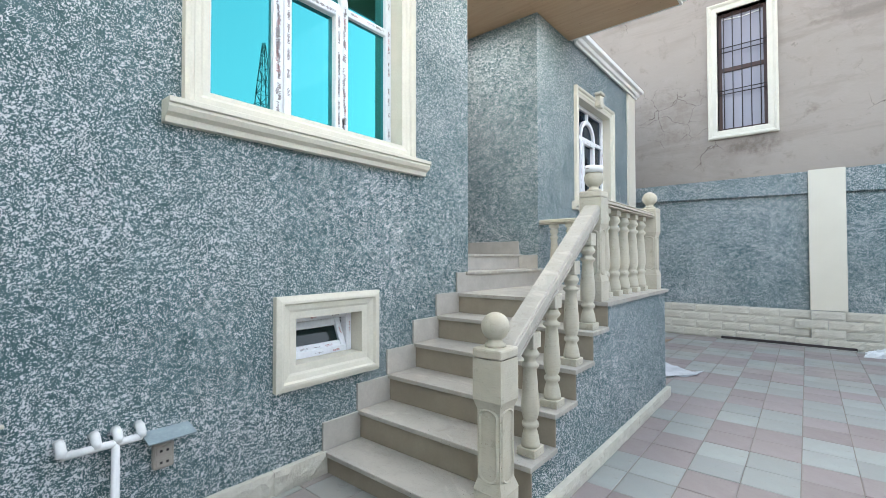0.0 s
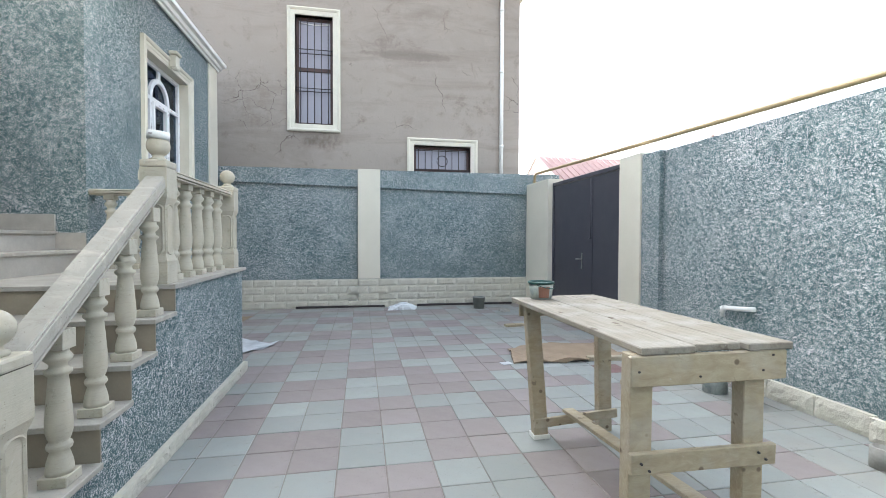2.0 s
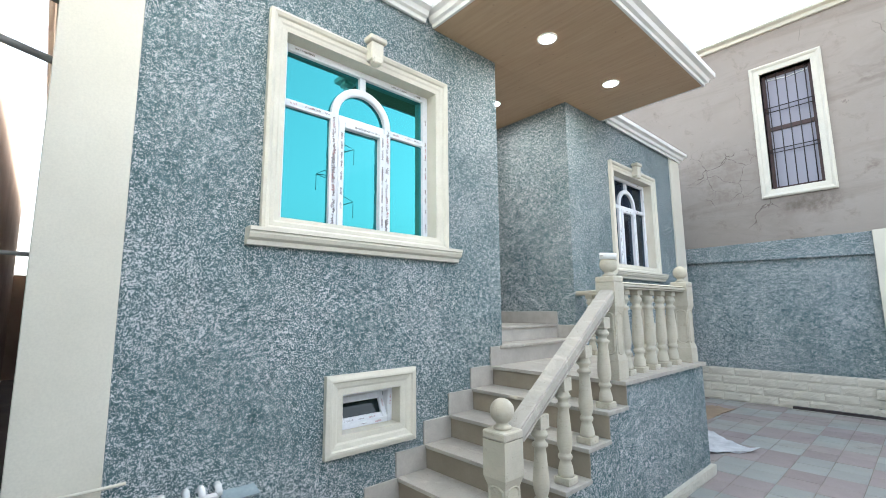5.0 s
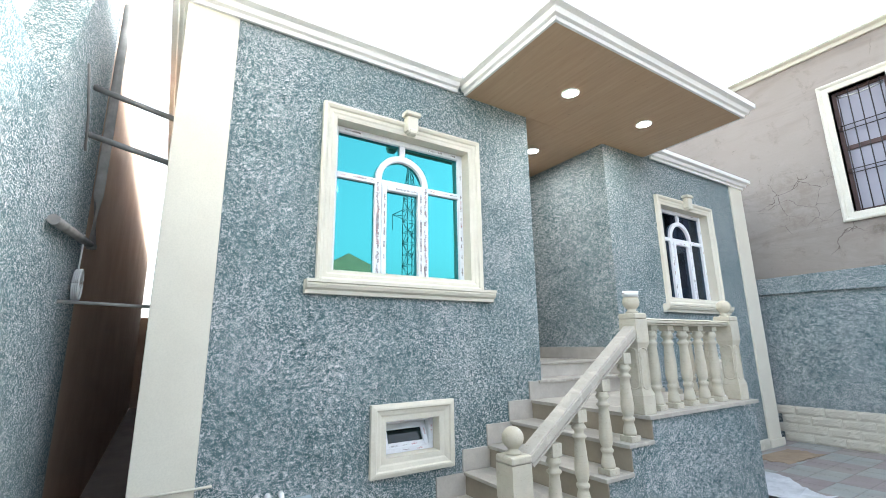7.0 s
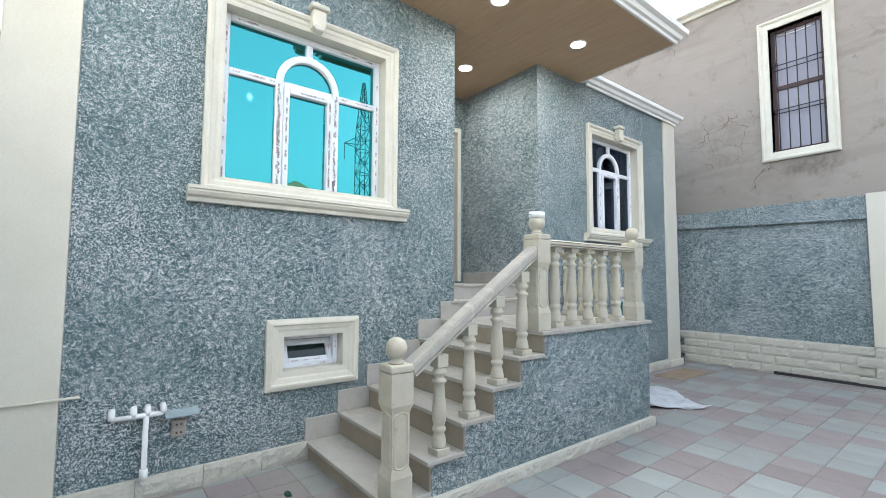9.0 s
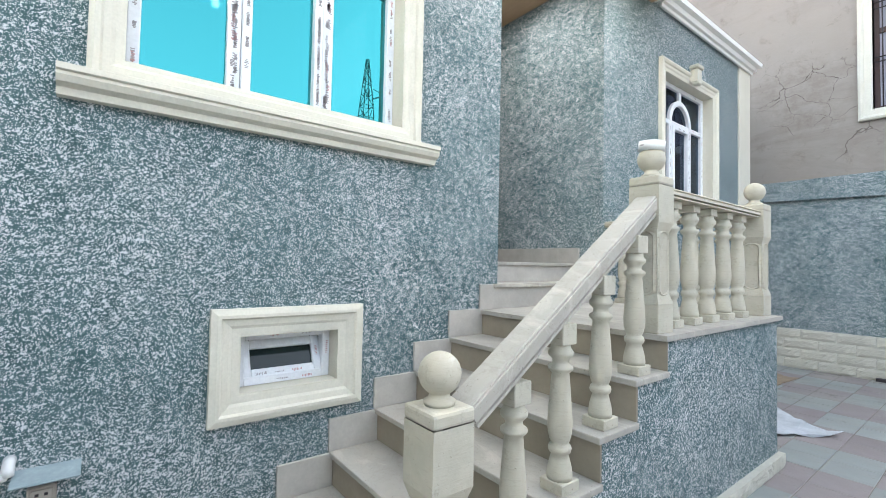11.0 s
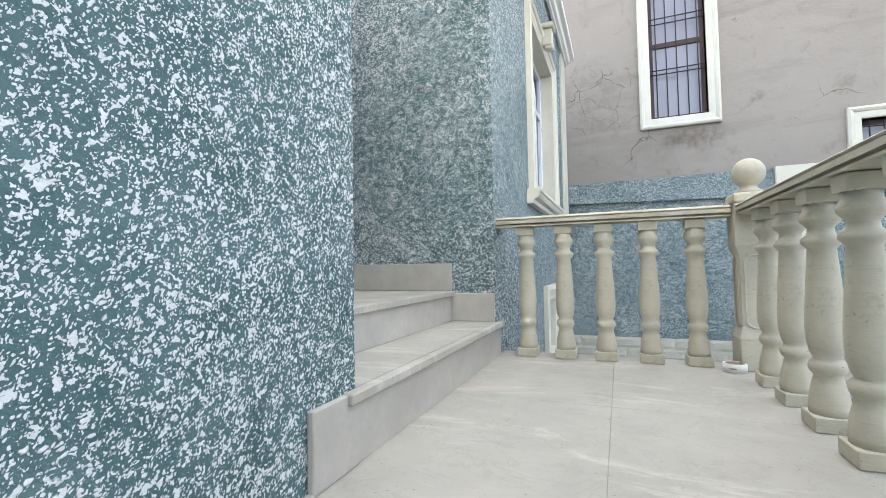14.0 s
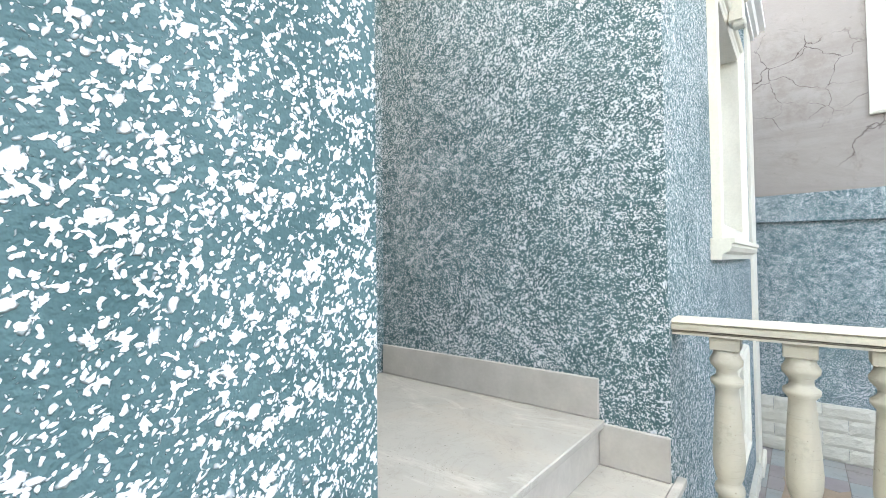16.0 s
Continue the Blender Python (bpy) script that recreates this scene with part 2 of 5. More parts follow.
ALLEY_FLOOR = mottled("damp_alley_concrete", (0.16, 0.13, 0.11), (0.1, 0.08, 0.07), 2, 30, 0.85, 0.3, 0.01)
DIRT = mottled("street_earth", (0.3, 0.26, 0.2), (0.22, 0.19, 0.15), 0.6, 12, 0.95, 0.4, 0.02)
ROOF_RED = mottled("red_roof_sheet", (0.42, 0.27, 0.25), (0.36, 0.22, 0.2), 0.8, 12, 0.6, 0.2, 0.01)
ROOF_TAN = mottled("tan_roof_tiles", (0.4, 0.17, 0.08), (0.3, 0.12, 0.06), 0.8, 12, 0.7, 0.2, 0.01)
FAR_WALL = mottled("far_cream_wall", (0.62, 0.56, 0.46), (0.55, 0.5, 0.4), 0.8, 12, 0.8, 0.1)
PYLON = mottled("galvanised_lattice", (0.2, 0.205, 0.21), (0.15, 0.155, 0.16), 0.8, 12, 0.6, 0.1)
RUBBLE = mottled("mortar_crumb", (0.36, 0.35, 0.32), (0.25, 0.24, 0.215), 18, 60, 0.9, 0.3)


def wood_mat(name, a, b, vary=0.3, along=True):
    k = Mat(name)
    v = k.stretch(9.0, 0.7, 9.0) if along else k.stretch(2.0, 9.0, 5.0)
    grain = k.noise(6.0, 5, 0.65, 0.8, v)
    col = k.mix(k.ramp(grain, [(0.3, 0.0), (0.7, 1.0)]), a, b)
    col = k.mix(k.ramp(k.noise(5.0, 4, 0.6), [(0.45, 0.0), (0.8, 0.5)]), col, (0.5, 0.49, 0.46))
    col = k.mix(k.ramp(k.noise(11.0, 3, 0.7), [(0.66, 0.0), (0.72, 0.7)]), col, (0.13, 0.1, 0.075))
    knot = k.voronoi(1.0, "F1", k.stretch(11.0, 4.5, 11.0))
    col = k.mix(k.ramp(knot, [(0.1, 0.85), (0.17, 0.0)]), col, (0.09, 0.06, 0.04))
    col = k.mix(k.ramp(k.noise(55.0, 3, 0.7), [(0.68, 0.0), (0.74, 0.3)]), col, (0.6, 0.58, 0.53))
    col = k.mix(k.ramp(k.random(), [(0.0, 0.0), (1.0, vary)]), col, tuple(c * 0.6 for c in a))
    k.bump(grain, 0.45, 0.005)
    return k.done(col, 0.8, 0.0, 0.25)


TIMBER = wood_mat("weathered_pine", (0.47, 0.4, 0.285), (0.33, 0.27, 0.185), 0.3, False)
TIMBER_TOP = wood_mat("grey_worn_pine", (0.33, 0.295, 0.245), (0.2, 0.175, 0.14), 0.3)


def soffit_mat():
    k = Mat("brown_painted_soffit")
    v = k.stretch(0.6, 8.0, 1.0)
    g = k.noise(3.0, 4, 0.6, 0.3, v)
    col = k.mix(k.ramp(g, [(0.3, 0.0), (0.7, 1.0)]), (0.5, 0.35, 0.225), (0.43, 0.295, 0.185))
    col = k.mix(k.ramp(k.noise(26.0, 2), [(0.7, 0.0), (0.74, 0.5)]), col, (0.2, 0.13, 0.09))
    k.bump(g, 0.1, 0.003)
    return k.done(col, 0.55, 0.0, 0.3)


SOFFIT = soffit_mat()


def tile_mat(name, a, b, dot):
    """Pressed paving tile with a fine pitted face; every tile a little different."""
    k = Mat(name)
    col = k.mix(k.ramp(k.noise(3.0, 4, 0.6), [(0.3, 0.0), (0.7, 1.0)]), a, b)
    col = k.mix(k.ramp(k.math("ADD", k.random(), k.math("MULTIPLY", k.island(), 0.0)), [(0.0, 0.0), (1.0, 0.8)]), col, dot)
    pits = k.ramp(k.noise(120.0, 2, 0.6), [(0.62, 0.0), (0.7, 1.0)])
    col = k.mix(k.math("MULTIPLY", pits, 0.5), col, tuple(c * 0.6 for c in a))
    dust = k.ramp(k.noise(1.1, 5, 0.7), [(0.4, 0.0), (0.66, 0.7)])
    col = k.mix(dust, col, (0.285, 0.263, 0.235))
    smear = k.ramp(k.noise(4.5, 6, 0.75, 0.8), [(0.58, 0.0), (0.7, 0.5)])
    col = k.mix(smear, col, (0.12, 0.105, 0.092))
    spots = k.ramp(k.noise(38.0, 4, 0.75), [(0.66, 0.0), (0.71, 0.7)])
    col = k.mix(spots, col, (0.1, 0.088, 0.078))
    k.bump(k.noise(120.0, 2, 0.6), 0.12, 0.003)
    return k.done(col, k.ramp(k.noise(2.5, 4, 0.6), [(0.3, 0.5), (0.7, 0.75)]), 0.0, 0.4)


TILE_PALE = tile_mat("pale_grey_green_tile", (0.305, 0.325, 0.315), (0.262, 0.28, 0.271), (0.215, 0.23, 0.223))
TILE_PINK = tile_mat("dusty_pink_tile", (0.27, 0.232, 0.23), (0.23, 0.195, 0.194), (0.185, 0.155, 0.155))
TILE_RED = tile_mat("brick_red_tile", (0.19, 0.1, 0.1), (0.16, 0.085, 0.085), (0.13, 0.07, 0.07))
JOINT = mottled("sandy_joint", (0.24, 0.21, 0.18), (0.18, 0.16, 0.14), 3, 60, 0.95, 0.2)


def old_plaster():
    """Bare brown-grey cement render with damp stains, trowel bands and hairline cracks."""
    k = Mat("bare_cement_render")
    col = k.mix(k.ramp(k.noise(0.45, 5, 0.65), [(0.3, 0.0), (0.7, 1.0)]), (0.5, 0.445, 0.39), (0.41, 0.365, 0.32))
    band = k.noise(1.0, 6, 0.65, 0.8, k.stretch(0.3, 1.0, 1.6))
    col = k.mix(k.ramp(band, [(0.48, 0.0), (0.7, 0.75)]), col, (0.24, 0.205, 0.18))
    col = k.mix(k.ramp(k.noise(2.2, 6, 0.72, 0.5), [(0.56, 0.0), (0.72, 0.7)]), col, (0.2, 0.165, 0.14))
    col = k.mix(k.ramp(k.noise(3.5, 5, 0.7), [(0.52, 0.0), (0.75, 0.6)]), col, (0.52, 0.455, 0.405))
    col = k.mix(k.ramp(k.noise(7.0, 6, 0.75, 0.4), [(0.64, 0.0), (0.7, 0.55)]), col, (0.15, 0.12, 0.1))
    wob = k.n.new("ShaderNodeMix")
    wob.data_type = "VECTOR"
    wob.inputs[0].default_value = 0.3
    k.l.new(k.tc, wob.inputs[4])
    nz = k.n.new("ShaderNodeTexNoise")
    nz.inputs["Scale"].default_value = 2.5
    nz.inputs["Detail"].default_value = 5
    k.l.new(k.tc, nz.inputs["Vector"])
    k.l.new(nz.outputs["Color"], wob.inputs[5])
    edge = k.voronoi(1.1, "DISTANCE_TO_EDGE", wob.outputs[1])
    crack = k.math("MULTIPLY", k.ramp(edge, [(0.0, 1.0), (0.007, 0.0)]), k.ramp(k.noise(0.55, 2), [(0.56, 0.0), (0.62, 0.8)]))


    def near(p, r, soft):
        """1 within r of a spot on the wall, fading out raggedly."""
        d = k.n.new("ShaderNodeVectorMath")
        d.operation = "DISTANCE"
        mp = k.n.new("ShaderNodeMapping")
        mp.inputs["Scale"].default_value = (1.0, 1.0, soft)
        k.l.new(k.tc, mp.inputs["Vector"])
        k.l.new(mp.outputs[0], d.inputs[0])
        d.inputs[1].default_value = (p[0], 0.0, p[1] * soft)
        ragged = k.math("ADD", d.outputs["Value"], k.math("MULTIPLY", k.math("SUBTRACT", k.noise(3.0, 5, 0.7), 0.5), r * 1.4))
        return k.ramp(ragged, [(r * 0.55, 1.0), (r, 0.0)])

    # damp patch under the tall window, dark foot, old trowel bands
    col = k.mix(k.math("MULTIPLY", near((-0.65, 3.5), 0.55, 2.2), k.ramp(k.noise(5.0, 6, 0.75), [(0.42, 0.15), (0.62, 0.85)])), col, (0.14, 0.11, 0.085))
    col = k.mix(k.math("MULTIPLY", near((-1.0, 2.95), 2.6, 5.0), 0.45), col, (0.17, 0.14, 0.12))
    col = k.mix(k.math("MULTIPLY", near((1.2, 5.45), 1.3, 9.0), 0.5), col, (0.2, 0.17, 0.145))
    col = k.mix(k.math("MULTIPLY", near((2.6, 4.4), 1.0, 3.0), k.ramp(k.noise(4.0, 6, 0.75), [(0.48, 0.0), (0.62, 0.6)])), col, (0.19, 0.16, 0.135))
    col = k.mix(k.math("MULTIPLY", near((-2.05, 4.3), 0.75, 1.0), k.ramp(k.noise(4.0, 6, 0.75), [(0.45, 0.0), (0.62, 0.6)])), col, (0.22, 0.185, 0.155))
    fine = k.voronoi(3.6, "DISTANCE_TO_EDGE", wob.outputs[1])
    web = k.math("MULTIPLY", k.ramp(fine, [(0.0, 1.0), (0.014, 0.0)]), k.math("MULTIPLY", near((-2.05, 4.35), 0.75, 1.0), k.ramp(k.noise(1.9, 2), [(0.42, 0.0), (0.5, 1.0)])))
    crack = k.math("MAXIMUM", crack, web)
    col = k.mix(crack, col, (0.07, 0.05, 0.04))
    k.bump(k.math("SUBTRACT", k.noise(14.0, 5, 0.65), k.math("MULTIPLY", crack, 0.6)), 0.35, 0.015)
    return k.done(col, 0.92, 0.0, 0.2)


CEMENT = old_plaster()


def mirror_glass(name, tint, clear, rough=0.01):
    """Blue reflective-coated glass: a tinted mirror film that lets a little light through."""
    k = Mat(name)
    k.b.inputs["Base Color"].default_value = (*tint, 1)
    k.b.inputs["Metallic"].default_value = 1.0
    k.b.inputs["Roughness"].default_value = rough
    k.bump(k.noise(1.2, 1), 0.02, 0.01)
    tr = k.n.new("ShaderNodeBsdfTransparent")
    tr.inputs[0].default_value = (0.55, 0.8, 0.85, 1)
    mx = k.n.new("ShaderNodeMixShader")
    mx.inputs[0].default_value = clear
    k.l.new(k.b.outputs[0], mx.inputs[1])
    k.l.new(tr.outputs[0], mx.inputs[2])
    k.l.new(mx.outputs[0], k.n["Material Output"].inputs["Surface"])
    return k.m


GLASS_CYAN = mirror_glass("cyan_mirror_glass", (0.055, 0.28, 0.29), 0.08)
GLASS_NAVY = mirror_glass("navy_tinted_glass", (0.055, 0.075, 0.12), 0.35)


def dark_glass(name, tint, rough=0.03):
    k = Mat(name)
    k.b.inputs["Base Color"].default_value = (*tint, 1)
    k.b.inputs["Roughness"].default_value = rough
    k.b.inputs["Specular IOR Level"].default_value = 0.35
    return k.m


GLASS_DARK = dark_glass("dark_window_glass", (0.012, 0.022, 0.022), 0.05)
GLASS_GREY = dark_glass("hazy_window_glass", (0.3, 0.29, 0.335), 0.12)


def lamp_mat():
    k = Mat("lit_downlight")
    k.b.inputs["Base Color"].default_value = (0.9, 0.9, 0.88, 1)
    k.b.inputs["Emission Color"].default_value = (1.0, 0.97, 0.92, 1)
    k.b.inputs["Emission Strength"].default_value = 50.0
    return k.m


LIT = lamp_mat()


# ---------------------------------------------------------------- mesh helpers
def box(bm, x0, x1, y0, y1, z0, z1, bev=0.0, seg=1):
    r = bmesh.ops.create_cube(bm, size=1.0)
    vs = r["verts"]
    for v in vs:
        v.co = Vector((x0 + (v.co.x + 0.5) * (x1 - x0), y0 + (v.co.y + 0.5) * (y1 - y0), z0 + (v.co.z + 0.5) * (z1 - z0)))
    if bev > 0:
        es = list({e for v in vs for e in v.link_edges})
        bmesh.ops.bevel(bm, geom=es, offset=bev, segments=seg, affect="EDGES", profile=0.5)
    return bm


def one_box(x0, x1, y0, y1, z0, z1, bev=0.0, seg=1):
    return box(bmesh.new(), x0, x1, y0, y1, z0, z1, bev, seg)


def turn_bm(bm, m):
    bmesh.ops.transform(bm, matrix=m, verts=bm.verts[:])
    return bm


def lathe(bm, prof, seg=20, at=(0, 0, 0)):
    """Revolve (radius, height) pairs round the upright axis."""
    rings = []
    for r, z in prof:
        if r < 1e-5:
            rings.append([bm.verts.new((at[0], at[1], at[2] + z))])
        else:
            rings.append([bm.verts.new((at[0] + r * math.cos(2 * math.pi * i / seg), at[1] + r * math.sin(2 * math.pi * i / seg), at[2] + z)) for i in range(seg)])
    for a, b in zip(rings, rings[1:]):
        for i in range(seg):
            j = (i + 1) % seg
            if len(a) == 1 and len(b) > 1:
                bm.faces.new((a[0], b[j], b[i]))
            elif len(b) == 1 and len(a) > 1:
                bm.faces.new((a[i], a[j], b[0]))
            elif len(a) > 1:
                bm.faces.new((a[i], a[j], b[j], b[i]))
    for ring, flip in ((rings[0], True), (rings[-1], False)):
        if len(ring) > 2:
            bm.faces.new(ring[::-1] if flip else ring)
    for f in bm.faces:
        f.smooth = True
    return bm


def tube(bm, pts, r, seg=10):
    """A round bar or pipe along a line of points."""
    pts = [Vector(p) for p in pts]
    rings = []
    for i, p in enumerate(pts):
        d = (pts[min(i + 1, len(pts) - 1)] - pts[max(i - 1, 0)]).normalized()
        a = d.cross(Vector((0, 0, 1)))
        if a.length < 0.05:
            a = d.cross(Vector((1, 0, 0)))
        a.normalize()
        b = d.cross(a)
        rings.append([bm.verts.new(p + r * (math.cos(2 * math.pi * k / seg) * a + math.sin(2 * math.pi * k / seg) * b)) for k in range(seg)])
    for a, b in zip(rings, rings[1:]):
        for k in range(seg):
            f = bm.faces.new((a[k], a[(k + 1) % seg], b[(k + 1) % seg], b[k]))
            f.smooth = True
    bm.faces.new(rings[0][::-1])
    bm.faces.new(rings[-1])
    return bm


def extrude_profile(bm, prof, path, closed=False):
    """Sweep a profile of (out, up) pairs along a level path with mitred corners; out is to the right of the way."""
    n = len(path)
    path = [Vector(p) for p in path]
    rings = []
    for i, p in enumerate(path):
        d0 = (p - path[i - 1]).normalized() if (i > 0 or closed) else (path[1] - p).normalized()
        d1 = (path[(i + 1) % n] - p).normalized() if (i < n - 1 or closed) else d0
        n0, n1 = Vector((d0.y, -d0.x, 0)), Vector((d1.y, -d1.x, 0))
        m = (n0 + n1)
        m = m / max(m.length_squared / 2, 0.2)
        rings.append([bm.verts.new(p + m * o + Vector((0, 0, u))) for o, u in prof])
    k = len(prof)
    for i in range(n if closed else n - 1):
        a, b = rings[i], rings[(i + 1) % n]
        for j in range(k):
            bm.faces.new((a[j], b[j], b[(j + 1) % k], a[(j + 1) % k]))
    if not closed:
        bm.faces.new(rings[0])
        bm.faces.new(rings[-1][::-1])
    bmesh.ops.recalc_face_normals(bm, faces=bm.faces[:])
    return bm


def holed_wall(bm, u0, u1, z0, z1, depth, holes, place):
    """A wall in the (u, z) plane, depth thick, with openings right through; place maps (u, d, z) to the world."""
    us = sorted({u0, u1, *[h[0] for h in holes], *[h[1] for h in holes]})
    zs = sorted({z0, z1, *[h[2] for h in holes], *[h[3] for h in holes]})

    def solid(i, j):
        if i < 0 or j < 0 or i >= len(us) - 1 or j >= len(zs) - 1:
            return False
        u, z = (us[i] + us[i + 1]) / 2, (zs[j] + zs[j + 1]) / 2
        return not any(h[0] < u < h[1] and h[2] < z < h[3] for h in holes)

    def quad(*c):
        bm.faces.new([bm.verts.new(place(*p)) for p in c])

    for i in range(len(us) - 1):
        for j in range(len(zs) - 1):
            if not solid(i, j):
                continue
            a, b, c, d = us[i], us[i + 1], zs[j], zs[j + 1]
            quad((a, 0, c), (b, 0, c), (b, 0, d), (a, 0, d))
            quad((a, depth, c), (a, depth, d), (b, depth, d), (b, depth, c))
            if not solid(i - 1, j):
                quad((a, 0, c), (a, 0, d), (a, depth, d), (a, depth, c))
            if not solid(i + 1, j):
                quad((b, 0, c), (b, depth, c), (b, depth, d), (b, 0, d))
            if not solid(i, j - 1):
                quad((a, 0, c), (a, depth, c), (b, depth, c), (b, 0, c))
            if not solid(i, j + 1):
                quad((a, 0, d), (b, 0, d), (b, depth, d), (a, depth, d))
    bmesh.ops.remove_doubles(bm, verts=bm.verts[:], dist=1e-5)
    bmesh.ops.recalc_face_normals(bm, faces=bm.faces[:])
    return bm


def mesh_of(name, bm, material):
    me = bpy.data.meshes.new(name)
    bm.to_mesh(me)
    bm.free()
    if material:
        me.materials.append(material)
    return me


def part(name, bm, material, parent, label=""):
    """Links a bmesh as one mesh object under a thing or a part."""
    ob = new(name, mesh_of(name, bm, material))
    ob.parent = parent
    if label:
        ob["label"] = label
    return ob


def piece(name, me, parent, m):
    ob = new(name, me)
    ob.parent = parent
    ob.matrix_basis = m
    return ob


def thing(name, label, category, group="", at=(0, 0, 0)):
    ob = new(name)
    ob.empty_display_size = 0.1
    ob.location = at
    return tagged(ob, label, category, group)


def solid_thing(name, bm, material, label, category, group=""):
    return tagged(new(name, mesh_of(name, bm, material)), label, category, group)


def structure(name, bm, material, label, category="wall"):
    return tagged(new(name, mesh_of(name, bm, material)), label, category, kind="structure")


# ---------------------------------------------------------------- plan
F = -2.409              # plane of the house front
GX = 3.70               # face of the street-side wall
FY = 8.95               # face of the far fence
AY = -0.84              # face of the wall beside the alley
NEAR0, NEAR1 = -0.32, 3.275   # near wing of the house along y
BAY0, BAY1 = 4.685, 8.52      # far wing
TOP = 4.36              # underside of cornice and canopy
RECESS = -3.90          # back wall of the porch recess
LAND = 1.085            # landing level
STEP_Y = [1.655 + 0.2865 * i for i in range(6)]
STEP_Z = [0.14 + 0.192 * i for i in range(6)]
STEP_Z[5] = LAND
SX1 = -1.037            # outer ends of the treads
ENTRY = [(-2.375, 1.275), (-2.645, 1.447)]  # nose and level of the two steps into the recess


def front(u, d, z):
    return (F - d, u, z)


# ---------------------------------------------------------------- house walls
WIN = (0.913, 2.388, 2.19, 3.7)
BWIN = (5.885, 7.2, 2.18, 3.69)
BASE_WIN = (1.44, 1.985, 0.73, 1.035)
BAY_BASE_WIN = (6.49, 7.0, 0.745, 1.26)
house_near = structure("wall_house_near", holed_wall(bmesh.new(), 0.06, NEAR1, 0.0, TOP + 0.16, 0.3, [WIN, BASE_WIN], front), TEAL, "teal and white splatter-rendered house front wall")
house_bay = structure("wall_house_far", holed_wall(bmesh.new(), BAY0, 8.10, 0.0, TOP + 0.16, 0.3, [BWIN, BAY_BASE_WIN], front), TEAL, "teal and white splatter-rendered wall of the far wing")
structure("pilaster_near", one_box(F - 0.35, F + 0.012, NEAR0, 0.058, 0.0, TOP + 0.16, 0.004), CREAM, "smooth cream painted corner strip of the house", "pilaster")
structure("pilaster_far", one_box(F - 0.3, F + 0.025, 8.102, BAY1, 0.0, TOP + 0.16, 0.004), CREAM, "cream painted corner pilaster of the far wing", "pilaster")
structure("pilaster_foot", one_box(F + 0.026, F + 0.06, 8.07, BAY1 + 0.03, 0.0, 0.12, 0.01), MOULD, "cream foot block of the corner pilaster", "plinth")
structure("wall_recess_far", one_box(RECESS, F - 0.302, BAY0, BAY0 + 0.28, 0.0, TOP - 0.004), TEAL, "teal splatter-rendered side wall of the porch recess")
structure("wall_recess_near", one_box(RECESS, F - 0.302, NEAR1 - 0.28, NEAR1, 0.0, TOP - 0.004), TEAL, "teal splatter-rendered side wall of the porch recess")
structure("wall_recess_back", holed_wall(bmesh.new(), NEAR1 - 0.28, BAY0 + 0.28, 0.0, TOP - 0.004, 0.25, [(3.39, 4.61, 1.47, 3.865)], lambda u, d, z: (RECESS - 0.002 - d, u, z)), TEAL, "teal splatter-rendered back wall of the porch with the entrance")
structure("wall_house_side", one_box(-15.0, F - 0.352, NEAR0 + 0.02, NEAR0 + 0.26, 0.0, TOP + 0.1), INSIDE, "plain plastered side wall along the alley")
structure("wall_house_back", one_box(-15.2, -15.0, NEAR0 + 0.02, BAY1, 0.0, TOP + 0.1), INSIDE, "plain rear wall of the house")
structure("wall_house_end", one_box(-15.0, F - 0.302, BAY1 - 0.25, BAY1 - 0.002, 0.0, TOP + 0.1), TEAL, "splatter-rendered end wall of the far wing")
structure("ceiling_house_near", one_box(-15.0, F - 0.302, NEAR0, NEAR1 - 0.002, TOP + 0.1, TOP + 0.3), INSIDE, "flat roof slab of the near wing", "roof")
structure("ceiling_house_far", one_box(-15.0, F - 0.302, BAY0 + 0.002, BAY1, TOP + 0.1, TOP + 0.3), INSIDE, "flat roof slab of the far wing", "roof")
# room backs and floors added against light leaks, indoor shade in their colour
structure("wall_inner_near", one_box(-5.3, -5.2, NEAR0 + 0.3, NEAR1 - 0.3, 0.0, TOP), ROOM_SHADE, "near-black wall added behind the windows for the dim room")
structure("wall_inner_far", one_box(-4.3, -4.2, BAY0 + 0.3, BAY1 - 0.3, 0.0, TOP), ROOM_SHADE, "near-black wall added behind the windows for the dim room")
structure("floor_inside_near", one_box(-5.2, F - 0.302, NEAR0 + 0.3, NEAR1 - 0.3, 1.3, 1.44), ROOM_SHADE, "near-black floor added for the dim room", "floor")
structure("floor_inside_far", one_box(-4.2, F - 0.302, BAY0 + 0.3, BAY1 - 0.3, 1.3, 1.44), ROOM_SHADE, "near-black floor added for the dim room", "floor")

CORNICE = [(0.0, 0.0), (0.025, 0.0), (0.03, 0.035), (0.06, 0.045), (0.075, 0.09), (0.12, 0.11), (0.125, 0.165), (0.0, 0.165)]
CX, CY0, CY1 = -1.045, 2.37, 5.6
structure("cornice_near", extrude_profile(bmesh.new(), CORNICE, [(F + 0.013, CY0 - 0.128, TOP), (F + 0.013, NEAR0, TOP), (-15, NEAR0, TOP)][::-1]), WHITE_TRIM, "white moulded eaves cornice along the house front", "cornice")
structure("cornice_canopy", extrude_profile(bmesh.new(), CORNICE, [(F + 0.014, CY0, TOP), (CX, CY0, TOP), (CX, CY1, TOP), (F + 0.03, CY1, TOP)]), WHITE_TRIM, "white moulded cornice round the porch canopy", "cornice")
structure("cornice_far", extrude_profile(bmesh.new(), CORNICE, [(F + 0.026, CY1 + 0.13, TOP), (F + 0.026, BAY1, TOP), (-15, BAY1, TOP)]), WHITE_TRIM, "white moulded eaves cornice of the far wing", "cornice")
